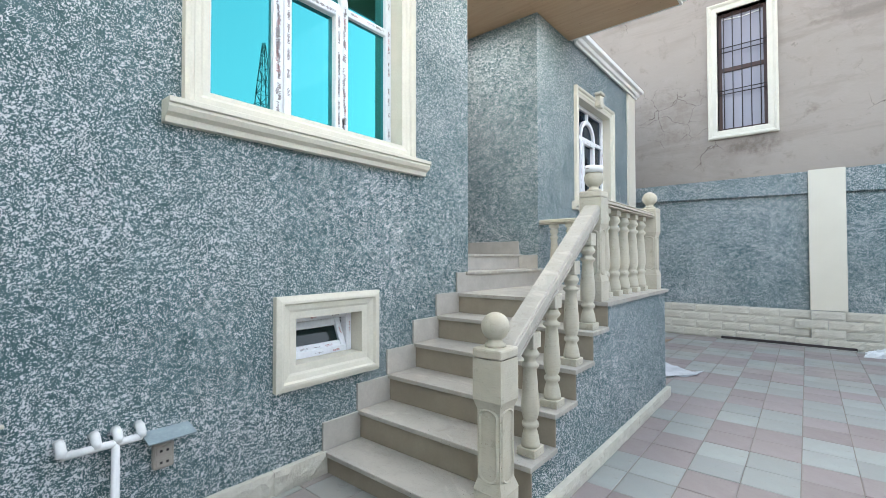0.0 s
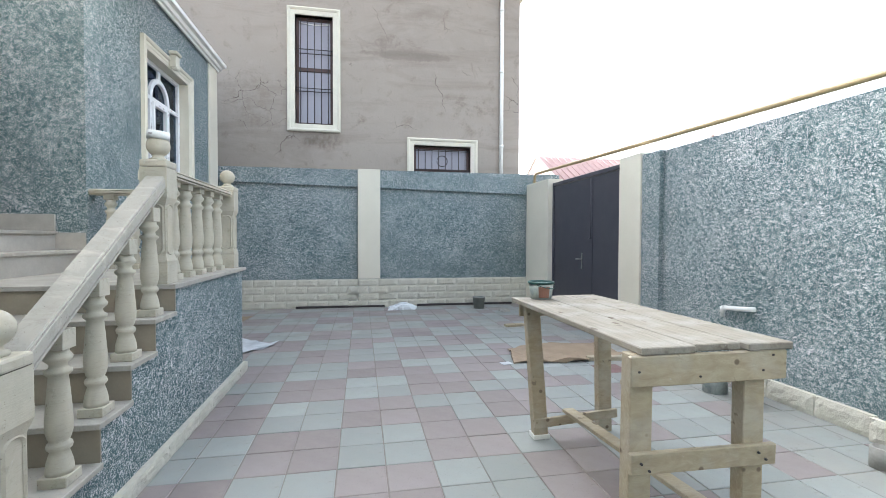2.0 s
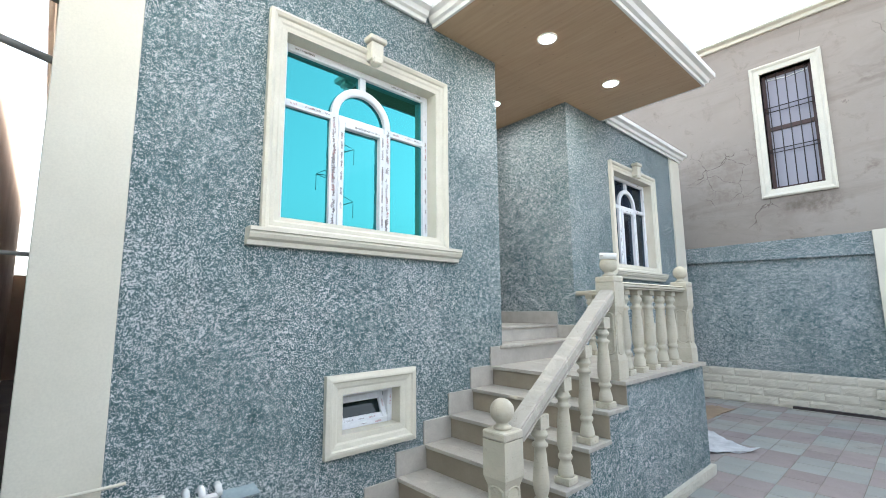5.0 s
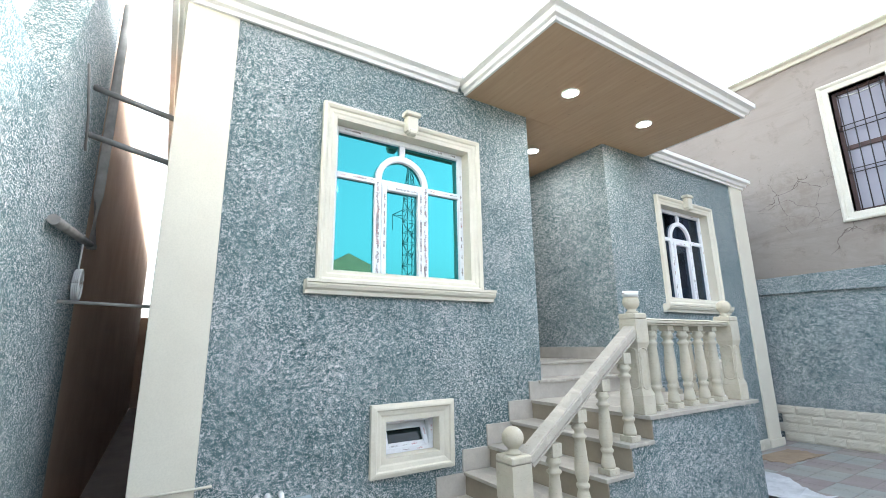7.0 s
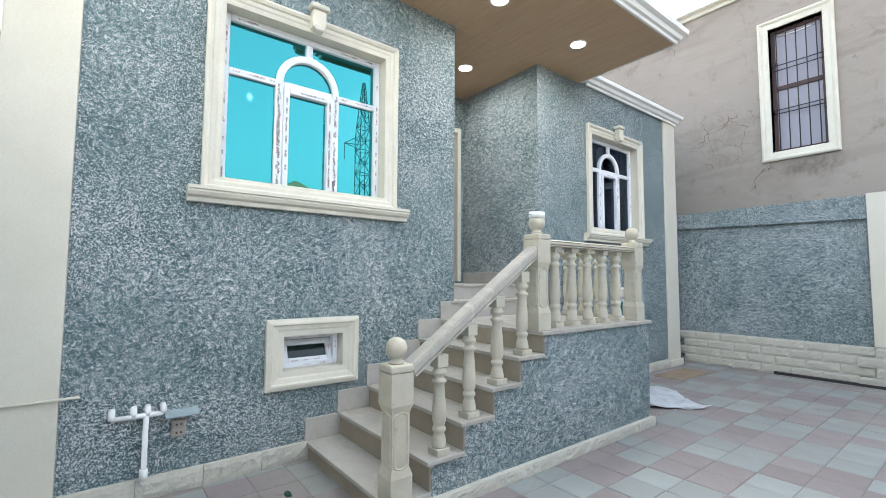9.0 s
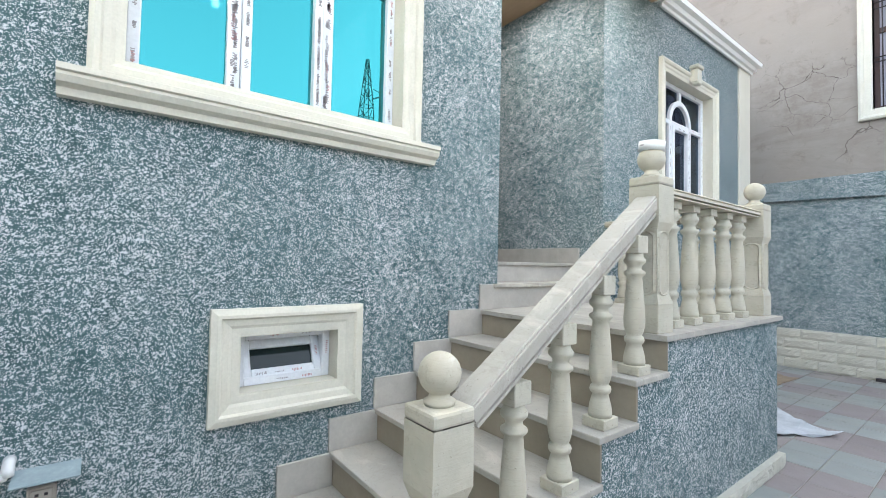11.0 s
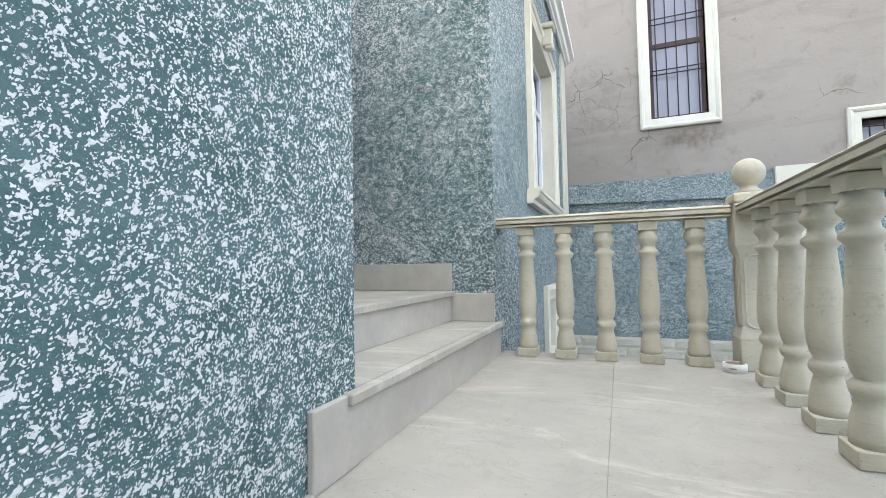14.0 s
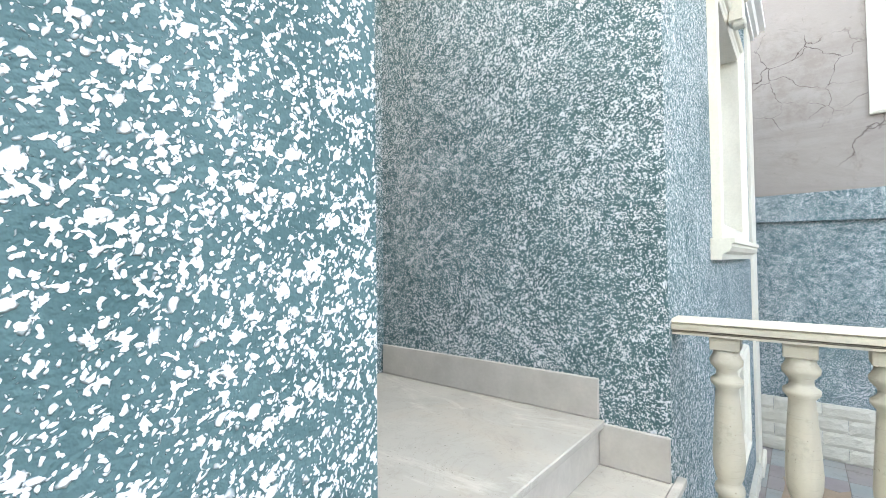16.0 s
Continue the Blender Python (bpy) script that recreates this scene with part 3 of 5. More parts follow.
structure("ceiling_canopy", one_box(F + 0.003, CX - 0.002, CY0 + 0.002, CY1 - 0.002, TOP + 0.004, TOP + 0.15), SOFFIT, "brown painted porch canopy soffit", "ceiling")
structure("ceiling_recess", one_box(RECESS, F + 0.001, NEAR1 + 0.002, BAY0 - 0.002, TOP + 0.004, TOP + 0.15), SOFFIT, "brown painted soffit of the porch recess", "ceiling")


def downlight(x, y):
    t = thing("downlight", "round lit white downlight set in the brown soffit", "downlight", "porch downlights", (x, y, TOP + 0.004))
    part("rim", lathe(bmesh.new(), [(0.076, 0.0), (0.1, 0.0), (0.1, -0.01), (0.08, -0.014), (0.076, 0.0)], 28), WHITE_TRIM, t)
    part("diffuser", lathe(bmesh.new(), [(0.078, -0.002), (0.078, -0.007), (0.0, -0.011)], 28), LIT, t, "glowing round diffuser")
    return t


lamp = downlight(-1.75, 3.33)
for x, y in ((-1.765, 4.68), (-3.07, 4.0)):
    copy_thing(lamp, pose(x, y, TOP + 0.004))


# ---------------------------------------------------------------- windows
def ring_mould(bm, y0, y1, z0, z1, prof, x):
    """Moulding round an upright rectangle on the front wall; prof: (inward, proud) pairs."""
    cor = [(y0, z0, 1, 1), (y1, z0, -1, 1), (y1, z1, -1, -1), (y0, z1, 1, -1)]
    rings = [[bm.verts.new((x + p, y + sy * i, z + sz * i)) for i, p in prof] for y, z, sy, sz in cor]
    k = len(prof)
    for c in range(4):
        a, b = rings[c], rings[(c + 1) % 4]
        for j in range(k):
            bm.faces.new((a[j], b[j], b[(j + 1) % k], a[(j + 1) % k]))
    bmesh.ops.recalc_face_normals(bm, faces=bm.faces[:])
    return bm


def arched_window(name, y0, y1, z0, z1, label, glass, marks):
    cy = (y0 + y1) / 2
    w = tagged(thing(name, label, "window", "front windows", (F, cy, z0)), kind="structure")
    inv = Matrix.Translation((-F, -cy, -z0))

    def add(pname, bm, mat, parent=None, lab=""):
        return part(pname, turn_bm(bm, inv) if parent is None else turn_bm(bm, inv), mat, parent or w, lab)

    sw = 0.12
    prof = [(0, -0.02), (0, 0.045), (0.02, 0.055), (0.042, 0.045), (0.052, 0.03), (0.08, 0.03), (0.095, 0.022), (sw, 0.02), (sw, -0.02)]
    add("surround", ring_mould(bmesh.new(), y0 - sw, y1 + sw, z0 - 0.02 - sw * 0, z1 + sw, prof, F + 0.0), MOULD, None, "cream moulded surround")
    sill = extrude_profile(bmesh.new(), [(0.0, 0.0), (0.05, 0.0), (0.055, 0.03), (0.085, 0.045), (0.1, 0.07), (0.095, 0.085), (0.11, 0.09), (0.11, 0.115), (0.0, 0.115)], [(F + 0.001, y0 - 0.21, z0 - 0.112), (F + 0.001, y1 + 0.235, z0 - 0.112)])
    add("sill", sill, MOULD, None, "thick cream moulded sill")
    key = bmesh.new()
    box(key, F + 0.03, F + 0.12, cy - 0.06, cy + 0.06, z1 + 0.0, z1 + 0.16, 0.008)
    box(key, F + 0.03, F + 0.14, cy - 0.085, cy + 0.085, z1 + 0.165, z1 + 0.21, 0.01)
    box(key, F + 0.05, F + 0.13, cy - 0.045, cy + 0.045, z1 - 0.03, z1 + 0.03, 0.012)
    add("keystone", key, MOULD, None, "cream keystone over the window")
    # reveal
    rv = bmesh.new()
    for a in ((y0 - 0.001, y0 + 0.012, z0, z1), (y1 - 0.012, y1 + 0.001, z0, z1), (y0 + 0.012, y1 - 0.012, z1 - 0.012, z1 + 0.001), (y0 + 0.012, y1 - 0.012, z0 - 0.001, z0 + 0.012)):
        box(rv, F - 0.16, F + 0.018, *a)
    add("reveal", rv, MOULD)
    # frame of white profiles
    xb, xf = F - 0.17, F - 0.105
    fr = bmesh.new()
    fw = 0.055
    ya, yb, za, zb = y0 + 0.013, y1 - 0.013, z0 + 0.013, z1 - 0.013
    for a in ((ya, ya + fw, za, zb), (yb - fw, yb, za, zb), (ya + fw, yb - fw, zb - fw, zb), (ya + fw, yb - fw, za, za + fw)):
        box(fr, xb, xf, *a, 0.005)
    add("frame", fr, UPVC, None, "white plastic frame with smudged film prints")
    hw, tz = 0.29, z0 + 1.02
    bars = bmesh.new()
    for s in (-1, 1):
        c = cy + s * (hw - 0.03)
        box(bars, xb, xf - 0.002, c - 0.034, c + 0.034, za + fw, tz + 0.03, 0.004)
    box(bars, xb, xf - 0.004, ya + fw, cy - hw, tz - 0.028, tz + 0.028, 0.004)
    box(bars, xb, xf - 0.004, cy + hw, yb - fw, tz - 0.028, tz + 0.028, 0.004)
    box(bars, xb, xf - 0.004, cy - hw + 0.068, cy + hw - 0.068, tz - 0.028, tz + 0.028, 0.004)
    box(bars, xb, xf - 0.004, cy - 0.03, cy + 0.03, tz + 0.27, zb - fw, 0.004)
    add("mullion", bars, UPVC)
    arch = bmesh.new()
    n = 20
    rings = []
    for i in range(n + 1):
        a = math.pi * i / n
        rings.append([arch.verts.new((x, cy + r * math.cos(a), tz + 0.02 + r * math.sin(a))) for r, x in ((hw, xb), (hw, xf), (hw - 0.012, xf + 0.006), (hw - 0.05, xf + 0.006), (hw - 0.062, xf), (hw - 0.062, xb))])
    for a, b in zip(rings, rings[1:]):
        for j in range(6):
            arch.faces.new((a[j], b[j], b[(j + 1) % 6], a[(j + 1) % 6]))
    bmesh.ops.recalc_face_normals(arch, faces=arch.faces[:])
    add("arch", arch, UPVC, None, "white arched glazing bar")
    sash = bmesh.new()
    sa, sb, sza, szb = cy - hw + 0.066, cy + hw - 0.066, za + fw - 0.01, tz - 0.026
    for a in ((sa, sa + 0.05, sza, szb), (sb - 0.05, sb, sza, szb), (sa + 0.05, sb - 0.05, szb - 0.05, szb), (sa + 0.05, sb - 0.05, sza, sza + 0.05)):
        box(sash, xb + 0.01, xf + 0.014, *a, 0.006)
    sash_ob = add("sash", sash, UPVC, None, "white opening sash")
    xg = F - 0.14
    for pa in ((ya + 0.03, cy - hw + 0.03, za + 0.03, tz), (sa + 0.03, sb - 0.03, sza + 0.03, szb - 0.03), (cy + hw - 0.03, yb - 0.03, za + 0.03, tz), (ya + 0.03, yb - 0.03, tz + 0.001, zb - 0.03)):
        g = one_box(xg - 0.006, xg, *pa)
        add("pane", g, glass, None, "reflective blue-tinted glass pane")
    rng = random.Random(17)
    for _ in range(marks // 3):
        side_ = rng.random()
        pr = bmesh.new()
        up_ = side_ < 0.7
        yc = rng.choice((sa + 0.025, sb - 0.025)) if up_ else rng.uniform(sa + 0.08, sb - 0.08)
        zc = rng.uniform(sza + 0.06, szb - 0.06) if up_ else rng.choice((sza + 0.025, szb - 0.025))
        for q in range(6):
            a, tall, th = (q - 2.5) * 0.009, rng.uniform(0.008, 0.022), rng.uniform(0.0015, 0.0032)
            if up_:
                box(pr, xf + 0.0142, xf + 0.0152, yc - tall / 2, yc + tall / 2, zc + a - th, zc + a + th)
            else:
                box(pr, xf + 0.0142, xf + 0.0152, yc + a - th, yc + a + th, zc - tall / 2, zc + tall / 2)
        add("film_print", pr, FILM_PRINT)
    rng = random.Random(7)
    sp = []
    for _ in range(marks):
        k = rng.random()
        if k < 0.5:
            c = cy + rng.choice((-1, 1)) * (hw - 0.03)
            sp.append((c + rng.uniform(-0.012, 0.012), rng.uniform(za + 0.1, tz), 0.016, rng.uniform(0.03, 0.07)))
        elif k < 0.7:
            c = rng.choice((ya + fw / 2, yb - fw / 2))
            sp.append((c, rng.uniform(za + 0.1, zb - 0.1), 0.014, rng.uniform(0.03, 0.06)))
        else:
            zc = rng.choice((za + fw / 2, tz, zb - fw / 2))
            lo, hi = rng.choice(((ya + 0.1, cy - hw - 0.03), (cy + hw + 0.03, yb - 0.1)))
            sp.append((rng.uniform(lo, hi), zc, rng.uniform(0.03, 0.07), 0.014))
    for i, (y, z, ww, hh) in enumerate(sp):
        bm = bmesh.new()
        long_z = hh > ww
        run, deep = (hh, ww) if long_z else (ww, hh)
        n_st = 5
        for q in range(n_st):
            a = (q + 0.5) / n_st * run - run / 2
            th, tall = rng.uniform(0.0018, 0.0036), deep * rng.uniform(0.45, 1.3)
            o = rng.uniform(-0.2, 0.2) * deep
            if long_z:
                box(bm, xf + 0.0145, xf + 0.0155, y + o - tall / 2, y + o + tall / 2, z + a - th, z + a + th)
            else:
                box(bm, xf + 0.0145, xf + 0.0155, y + a - th, y + a + th, z + o - tall / 2, z + o + tall / 2)
        if abs(abs(y - cy) - (hw - 0.03)) > 0.06 or z > tz - 0.03:
            turn_bm(bm, Matrix.Translation((-0.0138, 0, 0)))
        else:
            turn_bm(bm, Matrix.Translation((-0.0158, 0, 0)))
        add("film_print", bm, FILM_RED if i % 6 == 5 else FILM_PRINT)
    return w


arched_window("window_1", *WIN, "large white-framed window with arched bar and cyan mirror glass", GLASS_CYAN, 170)
arched_window("window_2", *BWIN, "white-framed arched window with dark reflective glass", GLASS_NAVY, 40)


def scribble(x0, x1, u, v, a, b):
    """A smudged print: a row of short uneven strokes about (u, v)."""
    rng = random.Random(int((u * 7 + v * 13) * 1000))
    bm = bmesh.new()
    n = 7
    for q in range(n):
        f = (q + 0.5) / n - 0.5
        th, tall, o = rng.uniform(0.0012, 0.003), rng.uniform(0.4, 1.0), rng.uniform(-0.15, 0.15)
        if a > b:
            box(bm, x0, x1, u + f * a - th, u + f * a + th, v + (o - tall / 2) * b, v + (o + tall / 2) * b)
        else:
            box(bm, x0, x1, u + (o - tall / 2) * a, u + (o + tall / 2) * a, v + f * b - th, v + f * b + th)
    return bm


def basement_window(name, y0, y1, z0, z1, tilted):
    w = tagged(thing(name, "small cream-framed basement window with a tilted white sash" if tilted else "small cream-framed basement window with a closed pane", "window", "basement windows", (F, y0, z0)), kind="structure")
    inv = Matrix.Translation((-F, -y0, -z0))
    sw = 0.135
    prof = [(0, -0.01), (0, 0.04), (0.03, 0.05), (0.045, 0.05), (0.055, 0.035), (0.085, 0.028), (0.1, 0.02), (sw, 0.018), (sw, -0.01)]
    part("surround", turn_bm(ring_mould(bmesh.new(), y0 - sw, y1 + sw, z0 - sw, z1 + sw, prof, F), inv), MOULD, w, "cream moulded surround")
    rv = bmesh.new()
    for a in ((y0 - 0.001, y0 + 0.01, z0, z1), (y1 - 0.01, y1 + 0.001, z0, z1), (y0 + 0.01, y1 - 0.01, z1 - 0.01, z1 + 0.001), (y0 + 0.01, y1 - 0.01, z0 - 0.001, z0 + 0.01)):
        box(rv, F - 0.16, F + 0.016, *a)
    part("reveal", turn_bm(rv, inv), MOULD, w)
    fr = bmesh.new()
    xb, xf = F - 0.17, F - 0.1
    ya, yb, za, zb = y0 + 0.011, y1 - 0.011, z0 + 0.011, z1 - 0.011
    for a in ((ya, ya + 0.045, za, zb), (yb - 0.045, yb, za, zb), (ya + 0.045, yb - 0.045, zb - 0.04, zb), (ya + 0.045, yb - 0.045, za, za + 0.045)):
        box(fr, xb, xf, *a, 0.004)
    part("frame", turn_bm(fr, inv), UPVC, w, "white plastic frame with smudged film prints")
    sash = bmesh.new()
    ws, hs = (yb - ya) - 0.075, (zb - za) - 0.07
    for a in ((0, 0.05, 0, hs), (ws - 0.05, ws, 0, hs), (0.05, ws - 0.05, hs - 0.05, hs), (0.05, ws - 0.05, 0, 0.05)):
        box(sash, -0.05, 0.0, *a, 0.005)
    tilt = pose(F - 0.105, ya + 0.037, za + 0.035, 0, -24 if tilted else 0, 0)
    part("sash", turn_bm(turn_bm(sash, tilt), inv), UPVC, w, "white tilted sash")
    g = turn_bm(one_box(-0.03, -0.022, 0.045, ws - 0.045, 0.045, hs - 0.045), tilt)
    part("pane", turn_bm(g, inv), GLASS_DARK if tilted else GLASS_CYAN, w, "dark glass pane" if tilted else "cyan reflective pane")
    for i, (u, v, a, b) in enumerate(((0.1, 0.022, 0.06, 0.016), (0.3, 0.022, 0.06, 0.016), (0.2, 0.022, 0.05, 0.008), (ws - 0.025, 0.12, 0.014, 0.06))):
        m = turn_bm(scribble(0.0005, 0.002, u, v, a, b), tilt)
        part("film_print", turn_bm(m, inv), FILM_RED if i % 2 else FILM_PRINT, w)
    for i, (u, v, a, b) in enumerate(((ya + 0.02, z0 + 0.2, 0.016, 0.07), (ya + 0.2, z1 - 0.03, 0.05, 0.012), (ya + 0.38, z1 - 0.03, 0.06, 0.014), (yb - 0.02, z0 + 0.18, 0.012, 0.08), (ya + 0.25, z0 + 0.03, 0.07, 0.01), (ya + 0.39, z0 + 0.03, 0.06, 0.014))):
        m = scribble(xf + 0.0005, xf + 0.002, u, v, a, b)
        part("film_print", turn_bm(m, inv), FILM_RED if i % 2 else FILM_PRINT, w)
    return w


basement_window("window_3", *BASE_WIN, True)
basement_window("window_4", *BAY_BASE_WIN, False)

def bulb_mat():
    k = Mat("lit_bulb")
    k.b.inputs["Emission Color"].default_value = (1.0, 0.97, 0.9, 1)
    k.b.inputs["Emission Strength"].default_value = 30.0
    return k.m


bulb = thing("light_bulb", "lit bare bulb hanging inside behind the mirror glass", "light bulb", at=(-4.46, 1.61, 3.78))
part("globe", lathe(bmesh.new(), [(0.0, -0.035)] + [(0.035 * math.sin(a), -0.035 * math.cos(a)) for a in (0.5, 1.0, 1.5, 2.0, 2.5)] + [(0.013, 0.05), (0.0, 0.05)], 16), bulb_mat(), bulb, "glowing bulb")
part("cord", tube(bmesh.new(), [(0, 0, 0.05), (0, 0, TOP + 0.1 - 3.78)], 0.006, 6), IRON, bulb)
door = tagged(thing("door_1", "brown entrance door with cream frame in the porch recess", "door", at=(RECESS, 4.0, 1.47)), kind="structure")
part("leaf", one_box(-0.12, -0.07, -0.535, 0.535, 0.004, 2.315, 0.006), BROWN_FRAME, door)
dfr = bmesh.new()
box(dfr, -0.14, 0.03, -0.609, -0.54, 0.002, 2.39, 0.006)
box(dfr, -0.14, 0.03, 0.54, 0.609, 0.002, 2.39, 0.006)
box(dfr, -0.14, 0.03, -0.54, 0.54, 2.32, 2.39, 0.006)
part("door_frame", dfr, MOULD, door, "cream door frame")
part("door_handle", tube(bmesh.new(), [(-0.07, -0.45, 1.0), (-0.02, -0.45, 1.0), (-0.02, -0.34, 1.0)], 0.01), STEEL, door, "steel lever handle")
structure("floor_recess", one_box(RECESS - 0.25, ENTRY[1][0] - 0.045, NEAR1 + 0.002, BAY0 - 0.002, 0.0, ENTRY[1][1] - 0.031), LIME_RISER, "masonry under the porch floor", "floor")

# ---------------------------------------------------------------- stairs
stair = tagged(thing("staircase", "pale limestone outside staircase with splatter-rendered side wall", "staircase", at=(0, 0, 0)), kind="structure")
for i in range(6):
    y_end = STEP_Y[i + 1] + 0.034 if i < 5 else 4.83
    part("side_wall", one_box(F + 0.002, SX1 - 0.03, STEP_Y[i] + 0.035, y_end, 0.0, STEP_Z[i] - 0.031), TEAL, stair, "teal and white splatter-rendered side")
for i in range(5):
    part("tread", one_box(F + 0.004, SX1, STEP_Y[i], STEP_Y[i + 1] + 0.03, STEP_Z[i] - 0.03, STEP_Z[i], 0.005, 2), LIMESTONE, stair)
slabs = ((F + 0.004, -1.8), (-1.7995, SX1))
for (xa, xb_) in slabs:
    for (ya_, yb_) in ((STEP_Y[5], 3.95), (3.9505, 4.87)):
        part("landing_slab", one_box(xa, xb_, ya_, yb_, LAND - 0.03, LAND, 0.0012), LIMESTONE, stair)
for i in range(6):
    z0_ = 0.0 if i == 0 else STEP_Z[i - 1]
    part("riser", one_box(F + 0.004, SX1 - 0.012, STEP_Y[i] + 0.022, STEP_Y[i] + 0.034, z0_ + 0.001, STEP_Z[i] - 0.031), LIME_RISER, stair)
for i in range(6):
    y_end = STEP_Y[i + 1] + 0.02 if i < 5 else NEAR1 - 0.005
    z_b = STEP_Z[i] + 0.001
    part("skirting", one_box(F + 0.0012, F + 0.02, STEP_Y[i] - 0.005, y_end, z_b, z_b + 0.185, 0.003), SKIRT, stair)
# two more steps into the recess
for i, (nx, nz) in enumerate(ENTRY):
    back = ENTRY[1][0] - 0.02 if i == 0 else RECESS
    ya_, yb_ = (NEAR1 + 0.004, BAY0 + 0.06) if i == 0 else (NEAR1 + 0.004, BAY0 - 0.004)
    if i == 0:
        part("tread", one_box(F + 0.002, nx, NEAR1 - 0.06, BAY0 + 0.07, nz - 0.03, nz, 0.004), LIMESTONE, stair)
        part("tread", one_box(back, F + 0.0015, NEAR1 + 0.004, BAY0 - 0.004, nz - 0.03, nz), LIMESTONE, stair)
        part("riser", one_box(nx - 0.034, nx - 0.02, NEAR1 - 0.04, BAY0 + 0.05, LAND + 0.001, nz - 0.031), SKIRT, stair)
    else:
        part("tread", one_box(back, nx, ya_, yb_, nz - 0.03, nz, 0.004), LIMESTONE, stair)
        part("riser", one_box(nx - 0.034, nx - 0.02, ya_, yb_, ENTRY[0][1] + 0.001, nz - 0.031), SKIRT, stair)
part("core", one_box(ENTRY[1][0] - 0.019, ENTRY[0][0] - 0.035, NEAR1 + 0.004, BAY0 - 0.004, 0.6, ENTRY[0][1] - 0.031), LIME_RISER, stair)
part("skirting", one_box(RECESS + 0.01, ENTRY[1][0] - 0.02, BAY0 - 0.02, BAY0 - 0.0012, ENTRY[1][1] + 0.001, ENTRY[1][1] + 0.16, 0.003), SKIRT, stair)
part("skirting", one_box(ENTRY[1][0] - 0.019, F - 0.002, BAY0 - 0.02, BAY0 - 0.0012, ENTRY[0][1] + 0.001, ENTRY[0][1] + 0.16, 0.003), SKIRT, stair)
structure("wall_under_landing", one_box(F + 0.002, SX1 - 0.03, 4.831, 4.835, 0.0, LAND - 0.032), TEAL, "splatter-rendered end of the landing block")

# ---------------------------------------------------------------- balustrade
RX = -1.122             # the stair flight's balustrade
LX = -1.192             # the landing's balustrade


def newel(name, x, y, z0, z1, label, roll_on_top=False):
    t = thing(name, label, "newel post", "stair newels", (x, y, z0))
    hgt = z1 - z0
    w = 0.08
    lo, hi = 0.15, hgt * 0.7
    b = bmesh.new()
    box(b, -w, w, -w, w, 0.0, lo, 0.004)
    # necked shaft
    rings = []
    for r, z in ((w, lo), (w * 0.8, lo + 0.05), (w * 0.8, hi - 0.05), (w, hi), (w, hgt - 0.05)):
        rings.append([b.verts.new((sx * r, sy * r, z)) for sx, sy in ((-1, -1), (1, -1), (1, 1), (-1, 1))])
    for a, c in zip(rings, rings[1:]):
        for i in range(4):
            b.faces.new((a[i], a[(i + 1) % 4], c[(i + 1) % 4], c[i]))
    part("shaft", b, BALUSTER, t)
    part("cap", one_box(-w - 0.003, w + 0.003, -w - 0.003, w + 0.003, hgt - 0.05, hgt, 0.012, 2), BALUSTER, t, "square stone cap")
    for k in range(4):
        fl = bmesh.new()
        pts = []
        for i in range(9):
            a = math.pi * i / 8
            pts.append((0.04 * math.cos(a), hi - 0.085 + 0.034 * math.sin(a)))
        for i in range(9):
            a = math.pi + math.pi * i / 8
            pts.append((0.04 * math.cos(a), lo + 0.085 + 0.034 * math.sin(a)))
        n = len(pts)
        outer = [fl.verts.new((u * 1.45, -w * 0.8 - 0.001, v + (0.012 if v > hgt * 0.3 else -0.012))) for u, v in pts]
        ridge = [fl.verts.new((u * 1.22, -w * 0.8 - 0.008, v + (0.006 if v > hgt * 0.3 else -0.006))) for u, v in pts]
        inner = [fl.verts.new((u, -w * 0.8 - 0.002, v)) for u, v in pts]
        for i in range(n):
            j = (i + 1) % n
            fl.faces.new((outer[i], outer[j], ridge[j], ridge[i]))
            fl.faces.new((ridge[i], ridge[j], inner[j], inner[i]))
        bmesh.ops.recalc_face_normals(fl, faces=fl.faces[:])
        part("flute", turn_bm(fl, Matrix.Rotation(math.pi / 2 * k, 4, "Z")), BALUSTER, t)
    ball = [(0.05, 0.0), (0.052, 0.014), (0.036, 0.022), (0.034, 0.034)] + [(0.07 * math.sin(a), 0.098 - 0.07 * math.cos(a)) for a in [0.5 + (math.pi - 0.5) * i / 12 for i in range(13)]]
    part("ball", lathe(bmesh.new(), ball, 26, (0, 0, hgt)), BALUSTER, t, "round stone ball finial")
    return t


newel("newel_post", RX, 1.748, STEP_Z[0], 0.97, "cream limestone newel with ball at the stair foot")
newel("newel_post", -1.165, 3.175, LAND, 1.897, "cream limestone newel with ball at the stair head")
newel("newel_post", -1.178, 4.75, LAND, 1.907, "cream limestone newel with ball on the landing corner")

BAL = [(0.028, 0.0), (0.05, 0.0), (0.051, 0.02), (0.047, 0.055), (0.04, 0.085), (0.034, 0.108), (0.044, 0.12), (0.047, 0.133), (0.044, 0.146), (0.034, 0.156), (0.041, 0.172), (0.048, 0.205), (0.05, 0.245), (0.047, 0.3), (0.043, 0.36), (0.039, 0.42), (0.035, 0.47), (0.05, 0.487), (0.05, 0.5), (0.034, 0.512), (0.032, 0.53), (0.05, 0.55), (0.052, 0.565), (0.04, 0.585), (0.04, 0.6)]


def baluster_mesh(lowest):
    b = bmesh.new()
    sc = (lowest - 0.09) / 0.6
    lathe(b, [(r, 0.045 + z * sc) for r, z in BAL], 18)
    return b


